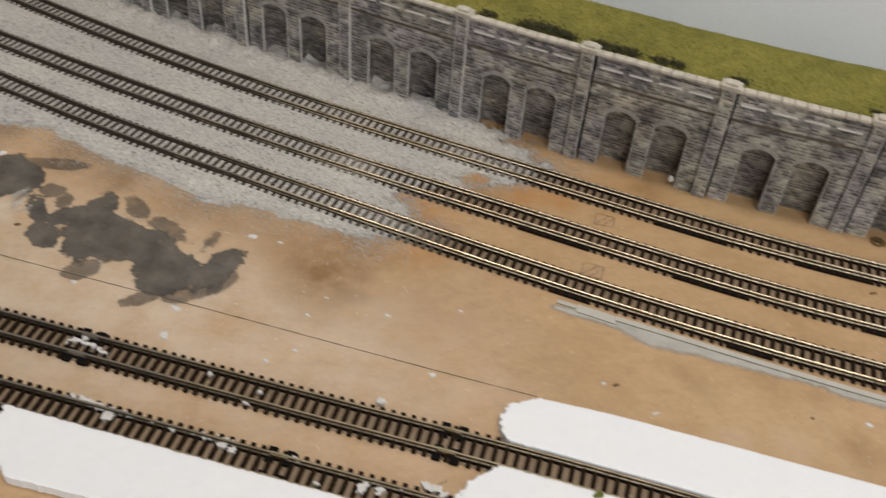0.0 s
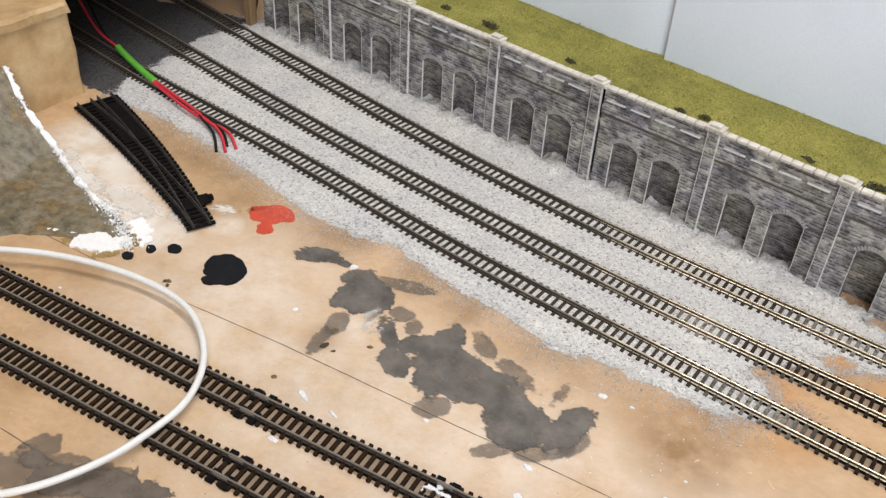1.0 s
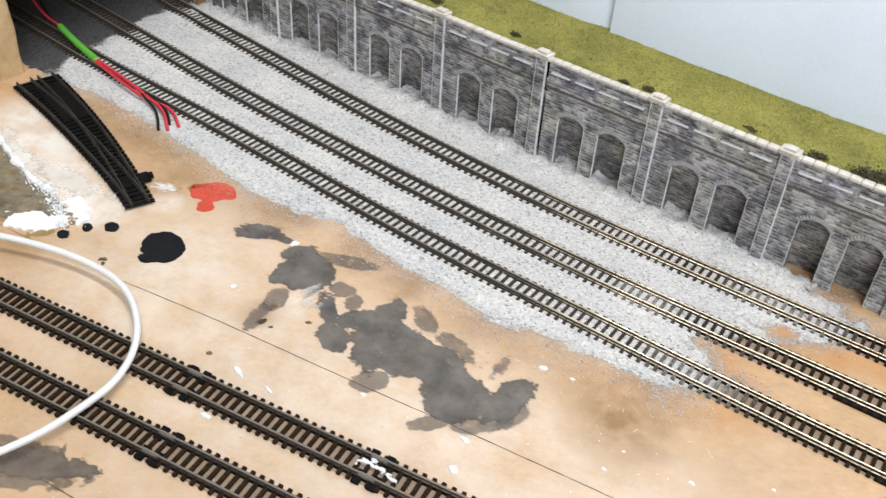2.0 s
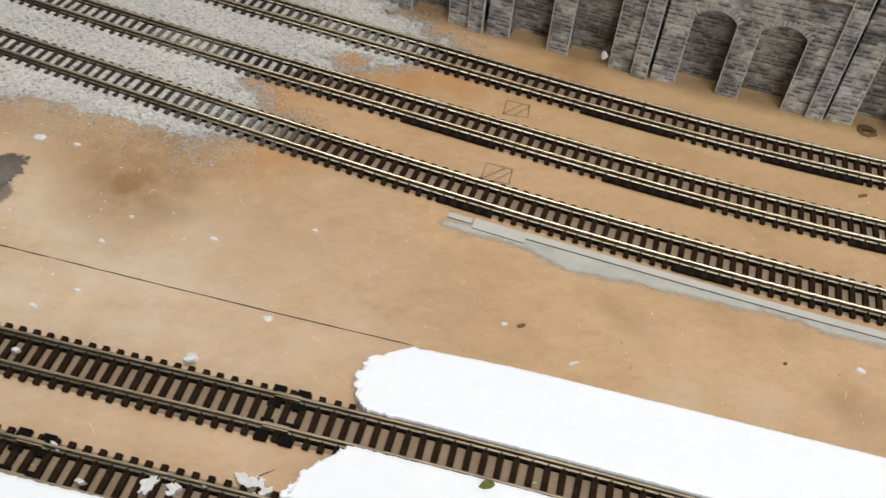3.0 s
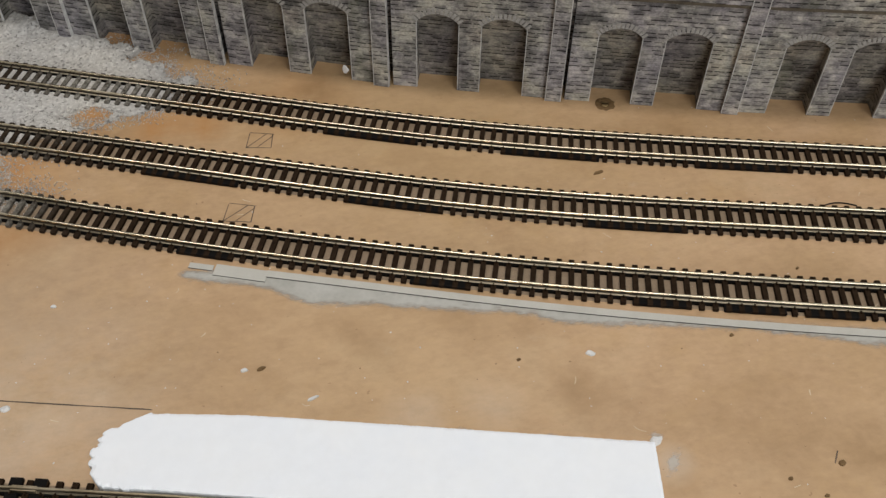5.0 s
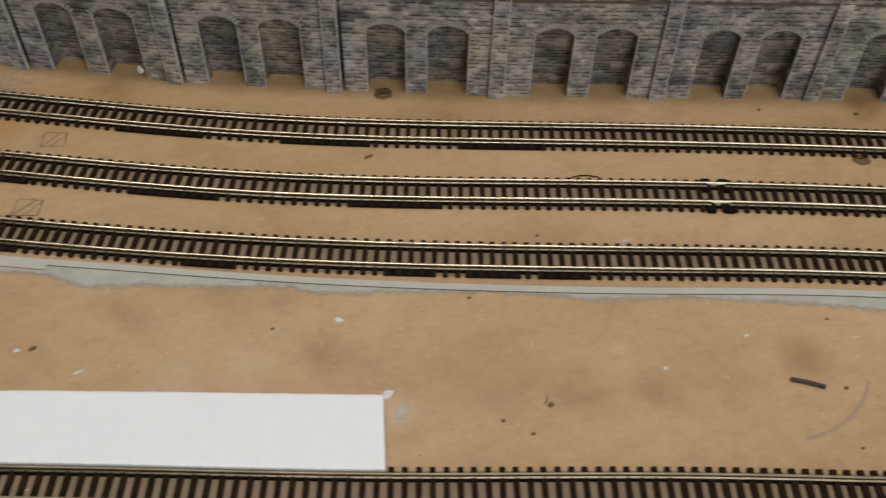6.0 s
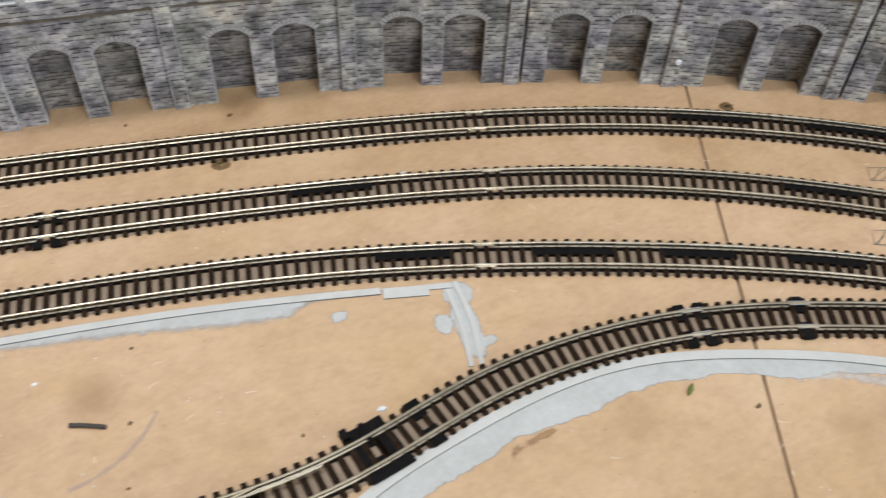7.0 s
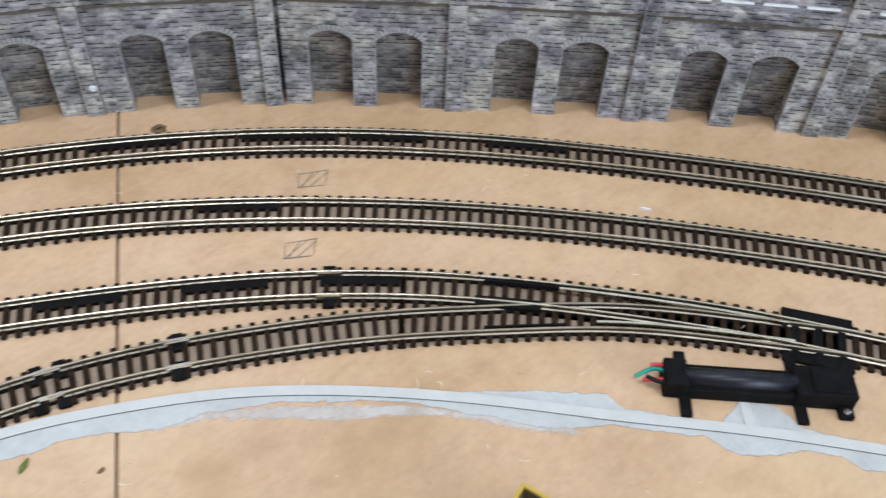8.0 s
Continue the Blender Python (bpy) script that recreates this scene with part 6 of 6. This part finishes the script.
def hatched(tl, tr, br, bl, label, loose=False):
    mix = lambda a, b, w: (a[0] + (b[0] - a[0]) * w, a[1] + (b[1] - a[1]) * w)
    frame_lines = [(tl, mix(tl, tr, 1.04)), (mix(tl, tr, 0.98), br), (br, mix(br, bl, 1.03)), (bl, mix(bl, tl, 0.94))]
    if loose:
        frame_lines = [(tl, mix(tl, tr, 1.02), 1.3), (mix(tl, tr, 0.97), br, 0.8), (mix(bl, br, -0.05), mix(bl, br, 0.95), 1.5), (bl, mix(bl, tl, 0.9), 0.8), (mix(bl, br, 0.1), mix(tl, tr, 0.5))]
    strokes("hatched_square", frame_lines + [(bl, mix(tl, tr, 0.72)), (mix(bl, br, 0.42), mix(tr, br, 0.12))], 0.5 if loose else 0.4, label, "pencil mark", FAINT if loose else None)


hatched((142.6, 452.6), (151.2, 450.8), (150.4, 443.4), (141.4, 444.4), "small hatched square pencilled between back and middle track")
hatched((136.2, 416.6), (145.2, 414.2), (143.8, 406.6), (134.4, 408.2), "small hatched square pencilled between middle and front track")
hatched((687.9, 290.0), (698.3, 285.9), (693.3, 279.7), (684.7, 283.9), "faint hatched square pencilled beyond the board joint", True)
hatched((667.0, 263.1), (676.9, 259.0), (671.9, 252.9), (663.4, 257.2), "faint hatched square pencilled beyond the board joint", True)
LONG = [(-312, 413.6), (-260, 402.5), (-208, 393), (-155, 385), (-82, 371.5), (-36, 363.5), (20, 353), (75, 342.6), (117, 335.2)]
strokes("setting_out_line", list(zip(LONG[:-1], LONG[1:])), 0.5, "long thin pencil setting-out line across the board")
LOW = [(-300, 313.5), (-236, 300.5), (-191, 291), (-120, 276.5), (-70, 266.5)]
strokes("setting_out_line", list(zip(LOW[:-1], LOW[1:])), 0.5, "thin pencil setting-out line below the siding")
ARC = [(382 + 36.5 * math.sin(radians(a)), 308.5 - 36.5 * math.cos(radians(a))) for a in range(2, 62, 6)]
PURPLE = plain("faint_purple_pencil", (0.40, 0.28, 0.205), (0.47, 0.33, 0.22))
strokes("compass_arc", list(zip(ARC[:-1], ARC[1:])), 1.6, "faint purple pencil arc on the board", "pencil mark", PURPLE)
for x, y, a in ((80, 312, 15), (308, 299, 60), (84, 291, 30)):
    c, s = math.cos(radians(a)) * 2.2, math.sin(radians(a)) * 2.2
    strokes("pencil_tick", [((x - c, y - s), (x + c, y + s))], 0.5, "short dark pencil tick")

# ---- screws, holes and small dirt ----


OLD_BRASS = plain("tarnished_brass", (0.20, 0.13, 0.055), (0.42, 0.30, 0.15), 700, 0.4, 0.7)


def screw(x, y, ring, label):
    thing = empty("countersunk_screw", label, "screw", "screws", place=pose(x * MM, y * MM, 0))
    bm = bmesh.new()
    r = random.Random(int(x))
    n = 22
    inner = [bm.verts.new((1.7 * math.cos(2 * math.pi * i / n), 1.7 * math.sin(2 * math.pi * i / n), 0.12)) for i in range(n)]
    mid = [bm.verts.new((0.75 * ring * math.cos(2 * math.pi * i / n), 0.75 * ring * math.sin(2 * math.pi * i / n), 0.45 + 0.3 * r.random())) for i in range(n)]
    outer = [bm.verts.new(((ring + r.uniform(-0.6, 0.5)) * math.cos(2 * math.pi * i / n), (ring + r.uniform(-0.6, 0.5)) * math.sin(2 * math.pi * i / n), 0.02)) for i in range(n)]
    for a, b in ((inner, mid), (mid, outer)):
        for i in range(n):
            bm.faces.new((a[i], b[i], b[(i + 1) % n], a[(i + 1) % n]))
    part("burr", bm, RUST, thing, "brown torn burr round the hole", True)
    bm = bmesh.new()
    bmesh.ops.create_cone(bm, cap_ends=True, segments=20, radius1=1.75, radius2=1.4, depth=0.4, matrix=Matrix.Translation((0, 0, 0.2)))
    head = part("screw_head", bm, OLD_BRASS, thing, "dull brass screw head")
    part("slot", box_bm(-1.2, 1.2, -0.2, 0.2, 0.38, 0.44), BLACK, head)
    return thing


screw(278, 455, 3.9, "screw in a splintered hole at the foot of the wall")
screw(458.5, 385.5, 3.7, "screw in a splintered hole beside the back track")
screw(658, 341, 3.0, "screw in a shallow hole beyond the back track")


def chip(name, x, y, a, b, turn, material, label, category, z=0.0, h=0.5, seed=0):
    """A small flat irregular flake lying on something."""
    r = random.Random(seed + int(x * 7 + y * 3))
    n = 9
    ring = [((a * r.uniform(0.7, 1.1)) * math.cos(2 * math.pi * i / n), (b * r.uniform(0.65, 1.1)) * math.sin(2 * math.pi * i / n)) for i in range(n)]
    v = [(p, q, 0.02) for p, q in ring] + [(p * 0.8, q * 0.8, h * r.uniform(0.7, 1.2)) for p, q in ring] + [(0, 0, h * 1.15)]
    f = [(i, (i + 1) % n, n + (i + 1) % n, n + i) for i in range(n)] + [(n + i, n + (i + 1) % n, 2 * n) for i in range(n)]
    ob = tagged(piece(name, v, f, material), label, category)
    ob.matrix_basis = pose(x * MM, y * MM, z * MM, 0, 0, turn)
    return ob


FLAKES_WEST = ((-14, 408, 2.4, 1.7, 20), (-34, 359, 2.6, 1.3, -20), (-34, 344, 2.0, 2.6, 30), (-147, 446.5, 2.6, 1.9, 40), (-133, 361, 4.4, 1.5, -40), (-134, 335, 3.4, 1.5, -10), (-1, 406, 1.6, 0.9, 0), (-160, 408, 1.7, 1.3, 40), (-117, 356, 3.4, 0.9, -30), (-283, 428, 3.4, 2.2, 20), (-268, 380, 1.2, 0.9, 0), (-292, 363, 3.0, 2.4, 10), (-80, 367, 1.6, 1.2, 20))
FLAKES_EAST = ((75, 340, 2.0, 1.2, 0), (247, 341, 1.7, 1.2, -10), (163, 334, 2.3, 0.6, 25), (20, 364, 1.5, 0.8, -30), (53, 369, 1.6, 0.8, -20), (19, 344, 1.3, 0.8, 10), (9, 337, 1.6, 0.9, -20), (57, 324, 2.4, 1.7, -20), (26, 375, 0.9, 0.7, 0), (353, 359, 2.2, 0.6, 5), (380, 312, 1.1, 0.7, 10), (349, 304, 0.9, 0.7, 0), (475, 262.5, 1.7, 1.2, 0), (83, 376.5, 1.0, 0.7, 0), (520, 355, 1.6, 0.5, 10), (780, 205, 2.6, 0.7, -45), (143, 346, 1.2, 0.8, 0), (259, 309.5, 2.4, 1.6, 30))
for x, y, a, b, t in FLAKES_WEST + FLAKES_EAST:
    chip("paint_flake", x, y, a, b, t, WHITE_GLUE, "small white flake of plaster on the board", "flake")
for x, y, a, b, t in ((-24, 300.5, 1.0, 0.8, 0), (31, 292, 2.4, 0.8, -40), (40, 283, 1.6, 0.9, -10), (-63, 336, 1.5, 1.2, 0), (-10, 325.7, 1.2, 1.5, 0), (11, 319.8, 1.4, 0.9, 0), (7, 314, 1.8, 0.6, -20), (57, 322, 2.0, 1.2, 10), (70, 285, 0.9, 0.8, 0)):
    chip("plaster_lump", x, y, a, b, t, WHITE_GLUE, "lump of white plaster stuck on the sleepers", "plaster", 1.4, 1.0, 5)
spot = chip("plaster_lump", 642.9, 358.5, 1.7, 1.5, 0, WHITE_GLUE, "dab of white plaster on a pilaster", "plaster", 0, 0.5, 2)
spot.matrix_basis = pose(0.6432, 0.3596, 0.0135, 90, 0, -25)
spot = chip("plaster_lump", 180, 478, 1.5, 2.2, 0, WHITE_GLUE, "dab of white plaster low on the arch pier", "plaster", 0, 0.3, 3)
spot.matrix_basis = pose(0.1797, 0.4802, 0.005, 90, 0, -17)
for x, y, a, b in ((309, 297, 1.5, 1.1), (293, 294, 0.9, 0.6), (301, 288, 0.9, 0.6), (583, 218, 1.4, 0.8), (-149, 366, 1.6, 1.3), (-224, 403, 1.8, 1.2), (267, 418, 2.2, 0.9), (469, 411, 1.3, 0.9), (404, 287, 0.9, 0.7), (330, 448, 0.8, 0.6), (-137, 402, 2.2, 1.4), (-118, 398, 1.6, 1.1),
                   (450, 263, 0.7, 0.6), (292, 343, 0.9, 0.7), (148, 346, 1.7, 0.9), (225, 341, 0.8, 0.6), (348, 422, 0.8, 0.5), (322, 367, 0.8, 0.5), (430, 420, 0.9, 0.6), (455, 372, 0.8, 0.5), (410, 314, 0.8, 0.5), (399, 266, 0.7, 0.5), (-175, 349, 1.3, 0.9)):
    chip("dirt_crumb", x, y, a, b, 20, RUST, "small dark crumb of dirt on the board", "crumb", 0.0, 0.45)
ROD = plain("dusty_dark_plastic", (0.035, 0.028, 0.022), (0.07, 0.058, 0.046), 500, 0.7)
tagged(wire("plastic_rod", [(387.3, 292.9, 0.6), (390, 291.9, 0.62), (394, 289.9, 0.6), (397.2, 288.2, 0.6)], 0.75, ROD, "short dark plastic rod lying on the board", 8), "short dark plastic rod lying on the board", "rod")
tagged(wire("wire_offcut", [(339.6, 391.6, 0.3), (341.6, 393.5, 0.3), (345, 394.4, 0.35), (349, 394.0, 0.3), (353, 392.2, 0.3)], 0.24, BLACK_WIRE, "thin curved offcut of dark wire", 6), "thin curved offcut of dark wire", "wire")
chip("foliage_crumb", 566.6, 231.4, 2.6, 1.0, 40, LEAF, "crumb of green scenic foliage", "crumb", 0, 0.9)
chip("foliage_crumb", 139, 290.5, 2.2, 1.4, 30, LEAF, "crumb of green scenic foliage on the foam", "crumb", 4.5, 1.0)


def scatter(name, count, box, material, label, low, high, seed):
    """Specks too small to pick apart."""
    r = random.Random(seed)
    v, f = [], []
    for _ in range(count):
        x, y, a = r.uniform(box[0], box[1]), r.uniform(box[2], box[3]), r.uniform(low, high)
        t = r.random() * 3
        c, s = math.cos(t), math.sin(t)
        k = len(v)
        v += [(x + a * (p * c - 0.6 * q * s), y + a * (p * s + 0.6 * q * c), 0.03) for p, q in ((1, 0), (0.3, 0.9), (-0.8, 0.5), (-0.7, -0.7), (0.4, -0.9))] + [(x, y, a * 0.6)]
        f += [(k + i, k + (i + 1) % 5, k + 5) for i in range(5)]
    return tagged(piece(name, v, f, material), label, "dust", kind="stuff")


scatter("white_dust", 420, (-300, 460, 250, 470), WHITE_GLUE, "scattered white plaster specks", 0.12, 0.42, 1)
scatter("white_dust", 120, (-160, 60, 300, 420), WHITE_GLUE, "scattered white plaster specks", 0.2, 0.55, 4)
scatter("white_dust", 500, (60, 780, 100, 400), WHITE_GLUE, "scattered pale fibres and specks", 0.1, 0.3, 7)
scatter("dark_dust", 480, (-300, 780, 100, 480), RUST, "scattered dark specks of dirt", 0.1, 0.38, 2)


def fibres(count, box, seed):
    """Thin pale slivers of wood fibre lying about."""
    r = random.Random(seed)
    v, f = [], []
    for _ in range(count):
        x, y, t, n = r.uniform(box[0], box[1]), r.uniform(box[2], box[3]), r.uniform(0, 6.3), r.uniform(0.7, 2.0)
        c, q, bend, w = math.cos(t), math.sin(t), r.uniform(-0.5, 0.5), r.uniform(0.08, 0.17)
        k = len(v)
        for i in range(5):
            a = n * (i / 2 - 1)
            b = bend * (1 - (i / 2 - 1) ** 2)
            for e in (-w, w):
                v.append((x + a * c - (b + e) * q, y + a * q + (b + e) * c, 0.14))
        f += [(k + 2 * i, k + 2 * i + 1, k + 2 * i + 3, k + 2 * i + 2) for i in range(4)]
    return tagged(piece("wood_fibres", v, f, FIBRE), "thin pale slivers of wood fibre on the board", "dust", kind="stuff")


FIBRE = plain("pale_wood_fibre", (0.62, 0.50, 0.33), (0.80, 0.72, 0.56), 600, 0.7)
fibres(100, (-60, 480, 270, 440), 21)
fibres(60, (480, 780, 120, 330), 22)

# ---- bushes along the parapet ----


def bush(x, y, z, size, seed):
    r = random.Random(seed)
    v, f = [], []
    for _ in range(int(240 * size)):
        a, b, c = r.gauss(0, 2.6 * size), r.gauss(0, 1.6 * size), abs(r.gauss(0, 1.1 * size))
        q = Euler((r.random() * 6, r.random() * 6, r.random() * 6)).to_matrix()
        k = len(v)
        w = r.uniform(0.4, 0.9)
        v += [tuple(Vector((x + a, y + b - 0.3 * a, z + c)) + w * (q @ Vector(p))) for p in ((1, 0, 0), (-0.5, 0.8, 0.2), (-0.5, -0.8, 0.1), (0, 0, 0.9))]
        f += [(k, k + 1, k + 2), (k, k + 1, k + 3), (k + 1, k + 2, k + 3), (k + 2, k, k + 3)]
    return tagged(piece("bush", v, f, BUSH), "low dark bush of foam foliage behind the parapet", "bush", "bushes")


BUSHES = ((101, 513.5, 1.5), (108, 513, 1.6), (114, 511.5, 1.3), (119.5, 509, 0.9), (135, 503, 1.1), (141, 501.5, 1.2), (149, 499.5, 1.1), (163, 494.5, 0.9), (170, 493, 1.0), (199, 484.5, 0.9), (77, 519.5, 0.6), (258, 470, 0.6),
          (-131, 608, 1.1), (-78, 585, 0.6), (-14, 556, 0.5), (-1, 553.5, 0.6), (49, 534, 0.6), (81, 522, 0.8), (-162, 620.5, 0.7))
for n, (x, y, s) in enumerate(BUSHES):
    bush(x, y - 1, 62.0, 0.85 * s, n)


def tufts(count, seed):
    """Static grass fibres standing on the bank."""
    r = random.Random(seed)
    v, f = [], []
    while len(f) < count:
        s, a = r.uniform(0, CREST.length * 0.6), r.uniform(5, 96)
        x, y, tx, ty = CREST.at(s)
        px, py = x - ty * a, y + tx * a
        z = 61.1 + 0.045 * a + 1.1 * wob(px, py, 14, 3) + 0.9 * wob(px, py, 3.5, 8)
        t, h, lean = r.random() * 6.3, r.uniform(0.7, 1.7), r.uniform(-0.8, 0.8)
        k = len(v)
        c, q = 0.14 * math.cos(t), 0.14 * math.sin(t)
        v += [(px - c, py - q, z), (px + c, py + q, z), (px + lean * q * 5, py - lean * c * 5, z + h)]
        f.append((k, k + 1, k + 2))
    return tagged(piece("grass_tufts", v, f, GRASS), "olive green static grass fibres on the bank", "grass", kind="stuff")


tufts(60000, 9)
